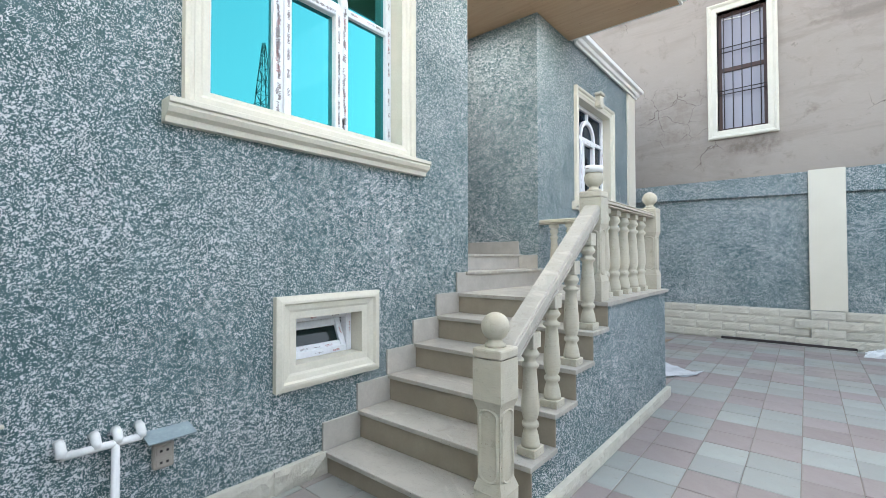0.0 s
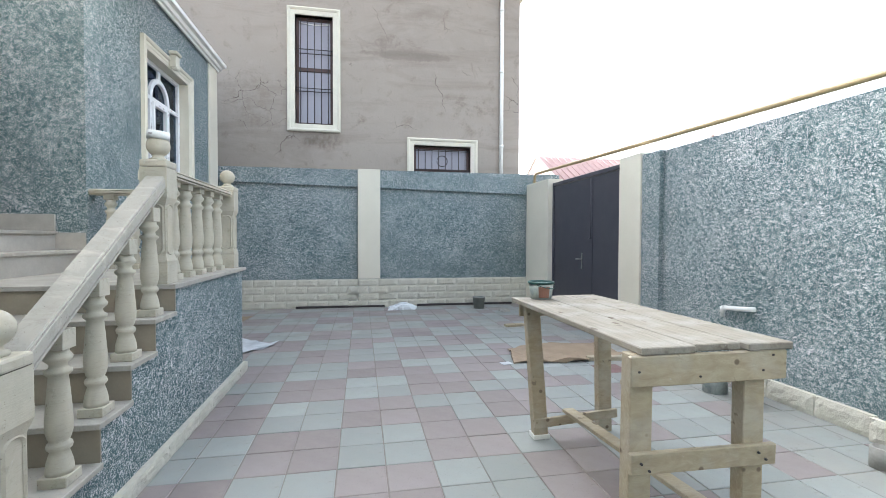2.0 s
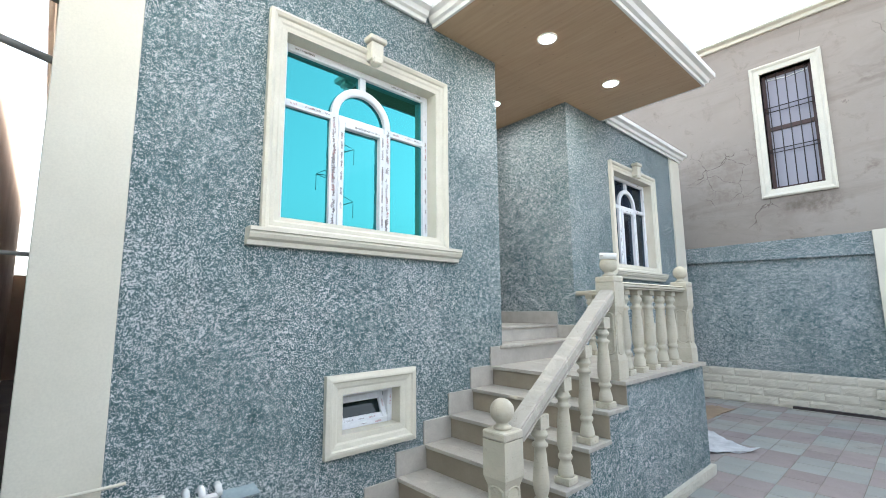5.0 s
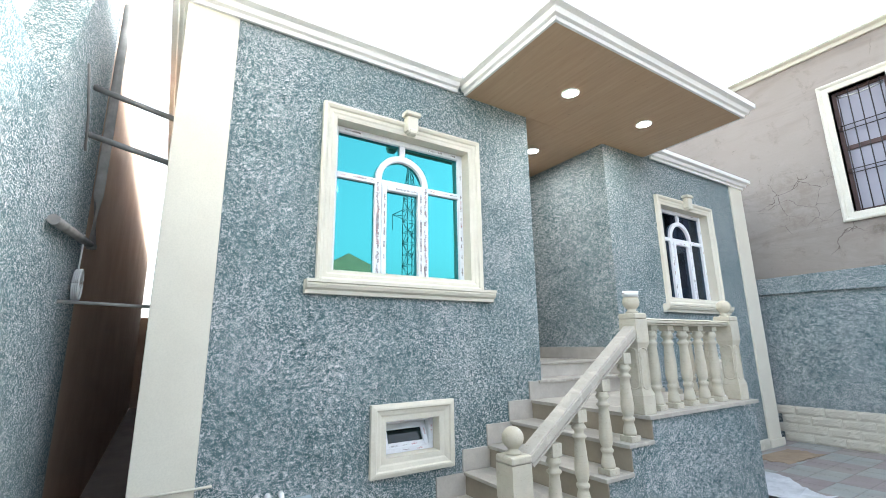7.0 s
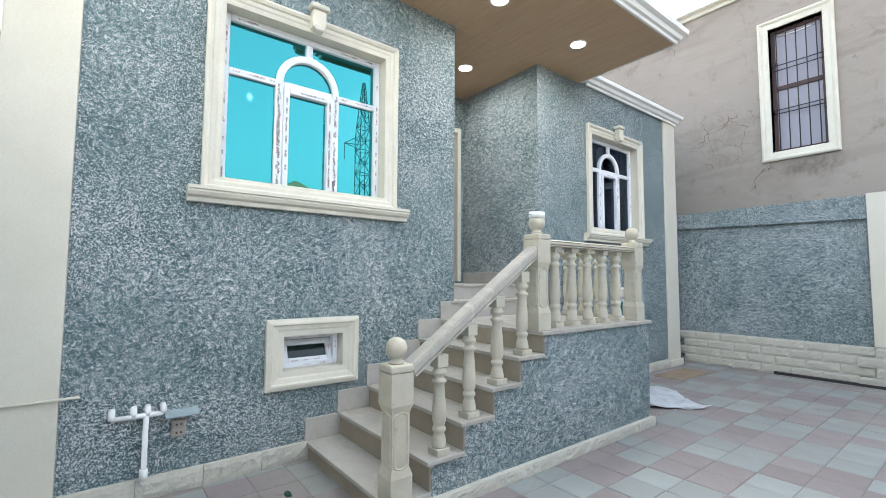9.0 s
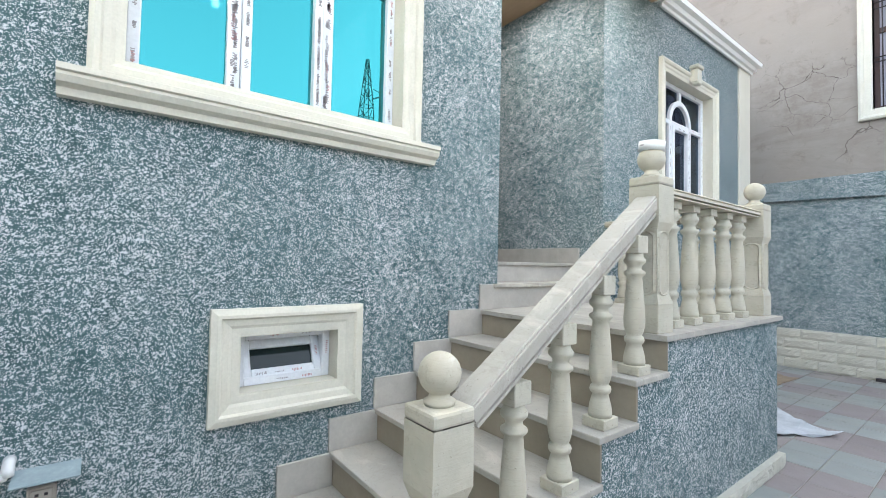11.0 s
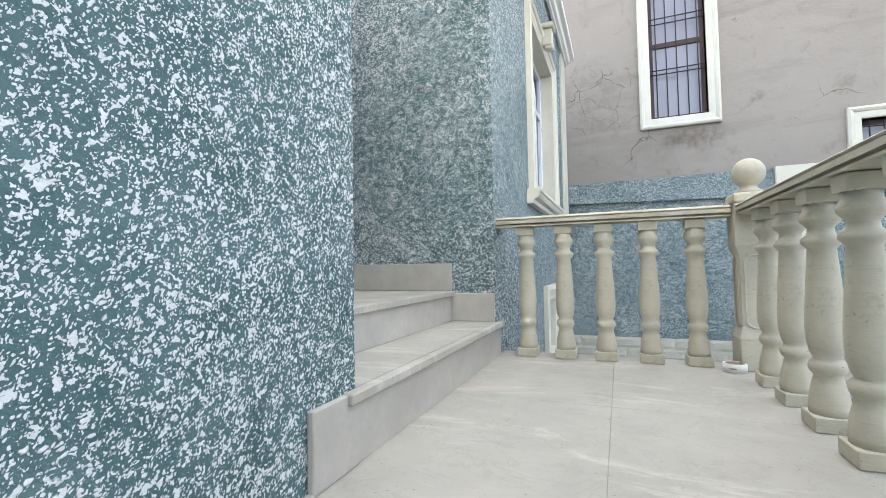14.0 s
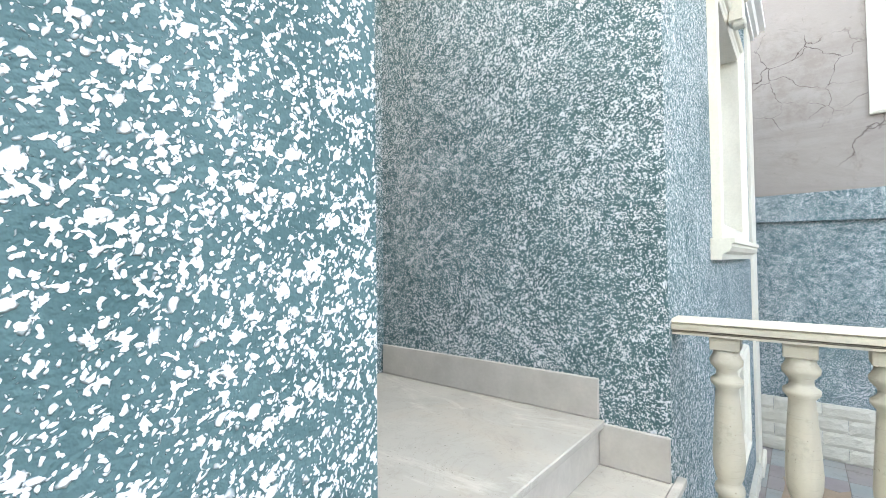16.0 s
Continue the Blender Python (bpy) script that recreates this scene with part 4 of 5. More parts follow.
def baluster(x, y, z, hgt, group, cant=0.0):
    t = thing("baluster", "turned vase-shaped limestone baluster on a square foot", "baluster", group, (x, y, z))
    part("spindle", baluster_mesh(hgt), BALUSTER, t)
    part("foot", one_box(-0.055, 0.055, -0.055, 0.055, 0.0, 0.045, 0.003), BALUSTER, t)
    part("head", one_box(-0.045, 0.045, -0.045, 0.045, hgt - 0.045, hgt + cant, 0.003), BALUSTER, t)
    return t


first = baluster(LX, 3.445, LAND, 0.715, "landing balusters")
for y in (3.69, 3.94, 4.195, 4.445):
    copy_thing(first, pose(LX, y, LAND))
for x in (-2.246, -2.042, -1.834, -1.622, -1.41):
    copy_thing(first, pose(x, 4.775, LAND))
slope = 0.192 / 0.2865
low = baluster(RX, 2.095, STEP_Z[1], 0.625, "stair balusters", 0.04)
for k, y in ((2, 2.365), (3, 2.648), (4, 2.932)):
    copy_thing(low, pose(RX, y, STEP_Z[k]))


def rail_profile(bm, p0, p1, w, h_, stepped=False):
    """A moulded stone rail between two points (tops)."""
    p0, p1 = Vector(p0), Vector(p1)
    d = (p1 - p0).normalized()
    side = d.cross(Vector((0, 0, 1))).normalized()
    up = side.cross(d)
    prof = [(-w, -h_), (w, -h_), (w, -h_ * 0.55), (w * 0.85, -h_ * 0.45), (w, -h_ * 0.3), (w * 0.72, 0), (-w * 0.72, 0), (-w, -h_ * 0.3), (-w * 0.85, -h_ * 0.45), (-w, -h_ * 0.55)]
    if stepped:
        half = [(w, -h_), (w, -0.016), (w - 0.003, -0.012), (w - 0.007, -0.012), (w - 0.007, -0.005), (w - 0.01, -0.002), (w - 0.014, -0.002), (w - 0.016, 0.0)]
        prof = [(-s, u) for s, u in half[:1]] + half + [(-s, u) for s, u in reversed(half[1:])]
    a = [bm.verts.new(p0 + side * s + up * u) for s, u in prof]
    b = [bm.verts.new(p1 + side * s + up * u) for s, u in prof]
    n = len(prof)
    for i in range(n):
        bm.faces.new((a[i], b[i], b[(i + 1) % n], a[(i + 1) % n]))
    bm.faces.new(a[::-1])
    bm.faces.new(b)
    bmesh.ops.recalc_face_normals(bm, faces=bm.faces[:])
    return bm


def handrail(p0, p1, w, hgt, mat, label, stepped=False):
    """A stone rail: a coping over a narrower bed piece that sits on the balusters."""
    t = thing("handrail", label, "handrail", "stone rails", p0)
    inv = Matrix.Translation((-p0[0], -p0[1], -p0[2]))
    part("coping", turn_bm(rail_profile(bmesh.new(), p0, p1, w, hgt * 0.7, stepped), inv), mat, t)
    d = (Vector(p1) - Vector(p0)).normalized()
    down = d.cross(Vector((0, 0, 1))).normalized().cross(d) * (-hgt * 0.7 - 0.0005)
    part("bed_piece", turn_bm(rail_profile(bmesh.new(), Vector(p0) + down, Vector(p1) + down, w * 0.93, hgt * 0.3), inv), mat, t)


handrail((RX, 1.82, 0.955), (-1.155, 3.105, 1.795), 0.062, 0.085, RAIL_STONE, "sloping cream limestone handrail over the stair balusters", True)
handrail((-1.178, 3.277, 1.858), (-1.184, 4.678, 1.858), 0.07, 0.055, BALUSTER, "level cream limestone rail along the landing edge")
handrail((F + 0.004, 4.775, 1.858), (-1.178 - 0.087, 4.772, 1.858), 0.07, 0.055, BALUSTER, "level cream limestone rail across the landing end")


def tape_roll(x, y, z, r, hgt, tilt=0.0):
    t = thing("tape_roll", "white roll of adhesive tape lying on the stonework", "tape roll", "tape rolls", (x, y, z))
    t.rotation_euler = (0, radians(tilt), 0)
    part("winding", lathe(bmesh.new(), [(r * 0.84, 0.0), (r, 0.0), (r, hgt), (r * 0.84, hgt), (r * 0.84, 0.0)], 32), TAPE, t)
    part("core", lathe(bmesh.new(), [(r * 0.8, 0.001), (r * 0.838, 0.001), (r * 0.838, hgt - 0.001), (r * 0.8, hgt - 0.001), (r * 0.8, 0.001)], 32), CARDBOARD, t, "brown cardboard core")
    part("print_mark", turn_bm(one_box(r, r + 0.0012, -0.014, 0.014, hgt * 0.45, hgt * 0.6), Matrix.Rotation(radians(-110), 4, "Z")), FILM_PRINT, t)
    return t


tape_roll(-1.165, 3.175, 1.897 + 0.142, 0.066, 0.05, 4)
tape_roll(-1.285, 4.66, LAND, 0.048, 0.04)

# ---------------------------------------------------------------- rock-faced plinth blocks
def rock_mesh(w, hgt, d, seed, rim_at=0.5):
    """A block with a rough split face towards +x, its edges dressed back."""
    rng = random.Random(seed)
    bm = bmesh.new()
    n, m = 9, 4
    grid = []
    swell = [rng.uniform(-0.12, 0.12) for _ in range(n + 1)]
    for i in range(n + 1):
        row = []
        for j in range(m + 1):
            edge = i in (0, n) or j in (0, m)
            row.append(bm.verts.new((d * (rim_at + rng.uniform(-0.06, 0.06) if edge else 0.92 + swell[i] * 0.6 + rng.uniform(-0.1, 0.1)), w * i / n + (0 if edge else rng.uniform(-0.015, 0.015)), hgt * j / m + (0 if edge else rng.uniform(-0.008, 0.008)))))
        grid.append(row)
    for i in range(n):
        for j in range(m):
            bm.faces.new((grid[i][j], grid[i + 1][j], grid[i + 1][j + 1], grid[i][j + 1]))
    rim = [grid[i][0] for i in range(n + 1)] + [grid[n][j] for j in range(1, m + 1)] + [grid[i][m] for i in range(n - 1, -1, -1)] + [grid[0][j] for j in range(m - 1, 0, -1)]
    back = [bm.verts.new((0, v.co.y, v.co.z)) for v in rim]
    k = len(rim)
    for i in range(k):
        bm.faces.new((rim[(i + 1) % k], rim[i], back[i], back[(i + 1) % k]))
    return mesh_of("stone_block", bm, ROCK)


BLOCKS = [rock_mesh(0.397, 0.1415, 0.03, s) for s in range(5)]
STRIP = [rock_mesh(0.41, 0.15, 0.05, s + 40, 0.82) for s in range(4)]
SHORT = [rock_mesh(0.406, 0.15, 0.05, s + 20, 0.72) for s in range(4)]

plinth = tagged(thing("plinth_house", "row of cream rock-faced stone blocks at the foot of the house", "plinth"), kind="structure")
y = 0.07
i = 0
while y + 0.2 < STEP_Y[0] + 0.02:
    wscale = min(1.0, (STEP_Y[0] + 0.02 - y) / 0.41)
    piece("stone_block", SHORT[i % 4], plinth, pose(F + 0.001, y, 0) @ Matrix.Diagonal((1, wscale, 0.95, 1)))
    y += 0.41
    i += 1
y = BAY0 + 0.22
while y < 8.02:
    piece("stone_block", SHORT[i % 4], plinth, pose(F + 0.001, y, 0) @ Matrix.Diagonal((1, min(1.0, (8.07 - y) / 0.41), 0.95, 1)))
    y += 0.41
    i += 1
plinth_s = tagged(thing("plinth_stairs", "cream stone strip along the foot of the stair wall", "plinth"), kind="structure")
y = STEP_Y[0] + 0.06
i = 0
while y < 4.8:
    piece("stone_block", STRIP[i % 4], plinth_s, pose(SX1 - 0.029, y, 0) @ Matrix.Diagonal((1.0, min(1.0, (4.86 - y) / 0.41), 0.62, 1)))
    y += 0.41
    i += 1

# ---------------------------------------------------------------- far fence
fence = structure("wall_fence", one_box(-2.9, 4.4, FY + 0.03, FY + 0.28, 0.0, 2.5), TEAL, "teal splatter-rendered boundary wall between the yards")


def ledge_z(x):
    """Underside of the fence's top band, which falls a little towards the street."""
    return 2.492 - 0.021 * (x + 2.06)


def long_prism(x0, x1, y0, y1, lo, hi):
    """A bar along x whose lower and upper edges are given by height functions."""
    bm = bmesh.new()
    q = [bm.verts.new((x, y, f(x))) for x in (x0, x1) for y, f in ((y0, lo), (y1, lo), (y1, hi), (y0, hi))]
    for f in ((0, 1, 2, 3), (7, 6, 5, 4), (0, 4, 5, 1), (1, 5, 6, 2), (2, 6, 7, 3), (3, 7, 4, 0)):
        bm.faces.new([q[k] for k in f])
    bmesh.ops.recalc_face_normals(bm, faces=bm.faces[:])
    return bm


structure("wall_fence_band", long_prism(-2.9, 4.4, FY, FY + 0.3, lambda x: ledge_z(x) + 0.002, lambda x: 2.755 + 0.004 * (x + 2.1)), TEAL, "thicker splatter-rendered top band of the boundary wall")
structure("trim_fence_ledge", long_prism(-2.9, GX - 0.06, FY - 0.03, FY + 0.029, lambda x: ledge_z(x) - 0.032, ledge_z), TEAL, "thin ledge under the top band", "trim")
structure("pilaster_fence", one_box(0.09, 0.53, FY - 0.05, FY + 0.02, 0.58, 2.775, 0.004), CREAM, "smooth cream pilaster on the boundary wall", "pilaster")
plinth_f = tagged(thing("plinth_fence", "four courses of cream rock-faced stone along the boundary wall", "plinth"), kind="structure")
rng = random.Random(3)
for c in range(4):
    x = -2.5 - (0.2 if c % 2 else 0.0)
    while x < GX:
        front_y = FY - 0.045 if 0.08 < x + 0.2 < 0.6 else FY + 0.005
        wsc = min(1.0, (GX + 0.02 - x) / 0.4)
        if wsc > 0.1:
            m = Matrix.Translation((x, front_y, 0.004 + 0.1425 * c)) @ Matrix(((0, 1, 0, 0), (-1, 0, 0, 0), (0, 0, 1, 0), (0, 0, 0, 1))) @ Matrix.Diagonal((1, wsc, 1, 1))
            piece("stone_block", BLOCKS[rng.randrange(5)], plinth_f, m)
        x += 0.4

# ---------------------------------------------------------------- street-side wall, gate, gas pipe
street = structure("wall_street", one_box(GX, GX + 0.25, 2.03, 4.97, 0.0, 2.445), TEAL, "teal splatter-rendered street wall")
structure("wall_street_return", one_box(GX - 0.06, GX + 0.25, 4.64, 4.972, 0.0, 2.455, 0.004), TEAL, "splatter-rendered thickening beside the gate post")
structure("pilaster_street", one_box(GX - 0.05, GX + 0.27, 0.7, 2.028, 0.0, 2.55, 0.006), CREAM, "broad smooth cream pilaster of the street wall", "pilaster")
structure("wall_street_near", one_box(GX, GX + 0.25, AY, 0.698, 0.0, 2.445), TEAL, "teal splatter-rendered street wall")
structure("gate_post_near", one_box(GX - 0.08, GX + 0.25, 4.974, 5.44, 0.0, 2.485, 0.006), CREAM, "smooth cream gate post", "gate post")
structure("gate_post_far", one_box(GX - 0.05, GX + 0.25, 7.84, FY - 0.002, 0.0, 2.54, 0.006), CREAM, "smooth cream gate post", "gate post")
plinth_g = tagged(thing("plinth_street", "row of cream rock-faced stone blocks along the street wall", "plinth"), kind="structure")
y = 0.72
i = 0
while y < 4.6:
    off = 0.052 if y < 2.0 else 0.001
    piece("stone_block", SHORT[i % 4], plinth_g, Matrix.Translation((GX - off, y + 0.41, 0)) @ Matrix.Rotation(math.pi, 4, "Z") @ Matrix.Diagonal((1.1, 1, 1.1, 1)))
    y += 0.415
    i += 1

gate = thing("gate", "dark grey steel double-leaf gate, closed, between cream posts", "gate", at=(GX, 6.56, 0.0))
gi = Matrix.Translation((-GX, -6.56, 0))
part("gate_leaf", turn_bm(one_box(GX + 0.06, GX + 0.1, 6.395, 7.78, 0.05, 2.38, 0.004), gi), GATE, gate)
part("gate_leaf", turn_bm(one_box(GX + 0.06, GX + 0.1, 5.5, 6.385, 0.05, 2.38, 0.004), gi), GATE, gate)
gf = bmesh.new()
box(gf, GX + 0.04, GX + 0.12, 7.782, 7.836, 0.0, 2.45, 0.004)
box(gf, GX + 0.04, GX + 0.12, 5.444, 5.498, 0.0, 2.45, 0.004)
box(gf, GX + 0.04, GX + 0.12, 5.498, 7.782, 2.39, 2.45, 0.004)
part("gate_frame", turn_bm(gf, gi), GATE, gate)
part("meeting_strip", turn_bm(one_box(GX + 0.05, GX + 0.06, 6.37, 6.41, 0.06, 2.37, 0.002), gi), GATE, gate)
part("lock_plate", turn_bm(one_box(GX + 0.052, GX + 0.059, 6.69, 6.73, 0.9, 1.16, 0.002), gi), STEEL, gate, "steel lock plate")
part("lever_handle", turn_bm(tube(bmesh.new(), [(GX + 0.06, 6.71, 1.06), (GX + 0.01, 6.71, 1.06), (GX + 0.01, 6.83, 1.055)], 0.009), gi), STEEL, gate, "steel lever handle")
part("drop_bolt", turn_bm(tube(bmesh.new(), [(GX + 0.045, 6.42, 2.37), (GX + 0.045, 6.42, 1.4), (GX + 0.015, 6.42, 1.4), (GX + 0.015, 6.36, 1.4)], 0.009), gi), GATE, gate, "black sliding bolt")
for z in (0.4, 1.2, 2.0):
    part("hinge", turn_bm(tube(bmesh.new(), [(GX + 0.045, 7.78, z), (GX + 0.045, 7.78, z + 0.1)], 0.013), gi), GATE, gate)

gas = thing("gas_pipe", "yellow painted gas pipe on short posts over the street wall", "pipe", at=(GX + 0.1, 3.0, 2.38))
gp = Matrix.Translation((-GX - 0.1, -3.0, -2.38))
part("pipe", turn_bm(tube(bmesh.new(), [(GX + 0.1, AY, 2.51), (GX + 0.1, 2.35, 2.567), (GX + 0.1, 5.2, 2.65), (GX + 0.1, 8.75, 2.77), (GX + 0.1, 8.86, 2.74), (GX + 0.1, 8.89, 2.5)], 0.027, 12), gp), GASPIPE, gas)
for y, zt in ((2.37, 2.567), (0.0, 2.53)):
    part("post", turn_bm(tube(bmesh.new(), [(GX + 0.1, y, 2.43), (GX + 0.1, y, zt)], 0.022, 10), gp), GASPIPE, gas)

tap = thing("tap_stub", "white plastic water pipe stub on the street wall", "pipe", at=(GX, 3.47, 0.7))
part("pipe", tube(bmesh.new(), [(-0.002, -0.1, 0.05), (-0.05, -0.08, 0.05), (-0.07, 0.15, 0.03), (-0.07, 0.19, 0.02), (-0.07, 0.2, -0.06)], 0.022, 12), PPR, tap)
part("elbow", tube(bmesh.new(), [(-0.07, 0.16, 0.03), (-0.07, 0.2, 0.02), (-0.07, 0.2, -0.02)], 0.028, 12), PPR, tap)

# ---------------------------------------------------------------- alley on the near side
bm = bmesh.new()
edge = [(-3.25, 0.0), (-1.6, 0.0), (-1.6, 3.03), (-2.62, 4.7), (-3.25, 4.7)]
rim = [[bm.verts.new((x, y, z)) for x, z in edge] for y in (AY - 0.25, AY)]
bm.faces.new(rim[0])
bm.faces.new(rim[1][::-1])
for k in range(5):
    bm.faces.new((rim[0][k], rim[1][k], rim[1][(k + 1) % 5], rim[0][(k + 1) % 5]))
bmesh.ops.recalc_face_normals(bm, faces=bm.faces[:])
structure("wall_alley_teal", bm, TEAL, "splatter-rendered neighbour wall at the alley mouth")
structure("wall_yard_back", one_box(-1.598, GX + 0.25, AY - 0.25, AY, 0.0, 2.96), TEAL, "teal splatter-rendered yard wall")
structure("wall_behind", one_box(-3.2, 0.5, AY - 0.95, AY - 0.75, 0.0, 6.2), CREAM, "cream painted wall of the house behind the yard")
structure("wall_alley_brown", one_box(-15.0, -3.252, AY - 0.25, AY - 0.01, 0.0, 4.95), ALLEY_BROWN, "raw brown plastered wall along the alley")
structure("wall_alley_end", one_box(-15.2, -15.0, AY - 0.25, NEAR0 + 0.018, 0.0, 2.6), ALLEY_BROWN, "raw plastered wall closing the alley")
rel = thing("conduit", "grey weathered pipes and cable along the alley wall", "pipe", at=(-3.2, AY, 2.4))
ri = Matrix.Translation((3.2, -AY, -2.4))
part("pipe", turn_bm(tube(bmesh.new(), [(-1.9, AY + 0.04, 2.36), (-3.4, AY + 0.04, 2.5)], 0.03), ri), OLD_PIPE, rel)
part("downpipe", turn_bm(tube(bmesh.new(), [(-3.2, AY + 0.05, 4.7), (-3.2, AY + 0.05, 2.9), (-3.24, AY + 0.05, 2.45)], 0.035), ri), OLD_PIPE, rel)
part("cable", turn_bm(tube(bmesh.new(), [(-2.2, AY + 0.02, 3.5), (-2.45, AY + 0.02, 3.25), (-2.55, AY + 0.02, 3.02)], 0.008), ri), OLD_PIPE, rel)
for z, x in ((3.42, -2.6), (3.05, -2.6), (1.95, -2.6)):
    solid_thing("cross_pipe", tube(bmesh.new(), [(x, AY, z + (0.12 if z > 3 else 0.02)), (x, NEAR0 + 0.03, z)], 0.022 if z > 3 else 0.012), OLD_PIPE, "grey weathered pipe crossing the alley to the house", "pipe", "alley cross pipes")
coil = bmesh.new()
for k in range(4):
    tube(coil, [(-2.93 + 0.09 * math.cos(a) + 0.012 * k, AY + 0.03 + 0.012 * k, 2.12 + 0.11 * math.sin(a)) for a in [2 * math.pi * j / 16 for j in range(17)]], 0.008, 6)
tube(coil, [(-2.93, AY + 0.04, 2.5), (-2.92, AY + 0.04, 2.2)], 0.006, 6)
solid_thing("cable_coil", coil, PPR, "coil of pale cable hung on the alley wall", "cable")

# ---------------------------------------------------------------- water pipes and socket on the house front
wp = thing("water_manifold", "white plastic water pipe manifold on the house front", "pipe", at=(F, 0.5, 0.57))
part("branch_pipe", tube(bmesh.new(), [(0.05, -0.17, 0.0), (0.05, 0.12, 0.0)], 0.017, 12), PPR, wp)
for u in (-0.17, -0.05, 0.03, 0.12):
    part("elbow", tube(bmesh.new(), [(0.05, u, 0.0), (0.05, u, 0.02), (0.03, u, 0.04), (-0.001, u, 0.045)], 0.02, 12), PPR, wp)
part("riser_pipe", tube(bmesh.new(), [(0.05, 0.02, 0.0), (0.05, 0.02, -0.45), (0.03, 0.02, -0.5), (0.03, 0.02, -0.57)], 0.017, 12), PPR, wp)
part("coupling", tube(bmesh.new(), [(0.05, 0.02, -0.36), (0.05, 0.02, -0.43)], 0.025, 12), PPR, wp)
sk = thing("wall_socket", "twin beige outdoor socket under a splashed metal hood", "socket", at=(F, 0.72, 0.44))
part("body", one_box(0.001, 0.035, -0.045, 0.045, -0.06, 0.06, 0.006), BEIGE_PLASTIC, sk)
for z in (-0.028, 0.028):
    part("outlet", one_box(0.035, 0.041, -0.034, 0.034, z - 0.02, z + 0.02, 0.003), BEIGE_PLASTIC, sk)
    for u in (-0.014, 0.014):
        part("pin_hole", one_box(0.0412, 0.0416, u - 0.006, u + 0.006, z - 0.006, z + 0.006), IRON, sk)
hood = turn_bm(one_box(0.0, 0.12, -0.09, 0.12, -0.004, 0.004, 0.001), Matrix.Translation((0.0, 0, 0.125)) @ Matrix.Rotation(radians(12), 4, "Y"))
part("hood", hood, GREY_METAL, sk, "bent grey metal hood")
solid_thing("thin_pipe", tube(bmesh.new(), [(F + 0.03, NEAR0, 0.74), (F + 0.03, 0.1, 0.742), (F + 0.02, 0.16, 0.742)], 0.009, 8), CREAM, "thin cream painted pipe across the corner strip", "pipe")

# ---------------------------------------------------------------- work table
table = thing("work_table", "rough weathered pine site work table with plank top", "table", at=(1.56, 2.225, 0.0))
TT = 0.95
TABLE_TOP = TT * 1.021
ti = Matrix.Diagonal((1.17, 1.02, 1.021, 1)) @ Matrix.Translation((-1.42, -2.18, 0))
for xa, xb_, ya_, yb_, a in ((1.13, 1.335, 1.44, 2.91, 0.0), (1.34, 1.525, 1.46, 2.95, 0.3), (1.53, 1.715, 1.43, 2.96, 0.6)):
    part("plank", turn_bm(turn_bm(one_box(xa, xb_, ya_, yb_, TT - 0.03, TT, 0.004), ti), Matrix.Rotation(radians(a), 4, "Z")), TIMBER_TOP, table, "grey worn top plank")
# corner posts: foot and head
for foot, head in (((1.155, 1.52), (1.15, 1.5)), ((1.61, 1.52), (1.595, 1.5)), ((1.27, 2.77), (1.22, 2.8)), ((1.7, 2.8), (1.7, 2.83))):
    bm = bmesh.new()
    z0_ = 0.03 if foot == (1.27, 2.77) else 0.0
    lo = [bm.verts.new((foot[0] + sx * 0.043, foot[1] + sy * 0.032, z0_)) for sx, sy in ((-1, -1), (1, -1), (1, 1), (-1, 1))]
    hi = [bm.verts.new((head[0] + sx * 0.043, head[1] + sy * 0.032, TT - 0.032)) for sx, sy in ((-1, -1), (1, -1), (1, 1), (-1, 1))]
    for i in range(4):
        bm.faces.new((lo[i], lo[(i + 1) % 4], hi[(i + 1) % 4], hi[i]))
    bm.faces.new(lo[::-1])
    bm.faces.new(hi)
    bmesh.ops.bevel(bm, geom=bm.edges[:], offset=0.004, segments=1, affect="EDGES")
    part("leg", turn_bm(bm, ti), TIMBER, table)
part("apron", turn_bm(one_box(1.09, 1.7, 1.437, 1.464, TT - 0.15, TT - 0.032, 0.004), ti), TIMBER, table)
part("apron", turn_bm(one_box(1.17, 1.76, 2.865, 2.89, TT - 0.13, TT - 0.032, 0.004), ti), TIMBER, table)
part("cross_rail", turn_bm(one_box(-0.265, 0.31, -0.013, 0.013, -0.042, 0.042, 0.004), ti @ pose(1.37, 1.468, 0.49, 0, 1.0, 0)), TIMBER, table)
part("cross_rail", turn_bm(one_box(-0.27, 0.27, -0.012, 0.012, -0.03, 0.03, 0.003), ti @ pose(1.49, 2.735, 0.13, 0, -3, 2)), TIMBER, table)
part("long_rail", turn_bm(one_box(-0.035, 0.035, -0.66, 0.64, -0.012, 0.012, 0.003), ti @ pose(1.47, 2.13, 0.2, -2, 0, 2)), TIMBER, table)
part("shim", turn_bm(one_box(1.22, 1.32, 2.73, 2.82, 0.003, 0.033, 0.003), ti), TAPE, table, "white block under one leg")
for x, z in ((1.14, 0.5), (1.17, 0.47), (1.6, 0.5), (1.63, 0.47), (1.12, 0.86), (1.6, 0.84), (1.64, 0.9), (1.35, 0.83)):
    part("nail", turn_bm(tube(bmesh.new(), [(x, 1.445, z), (x, 1.4525 if z < 0.6 else 1.4345, z)], 0.005, 6), ti), IRON, table)

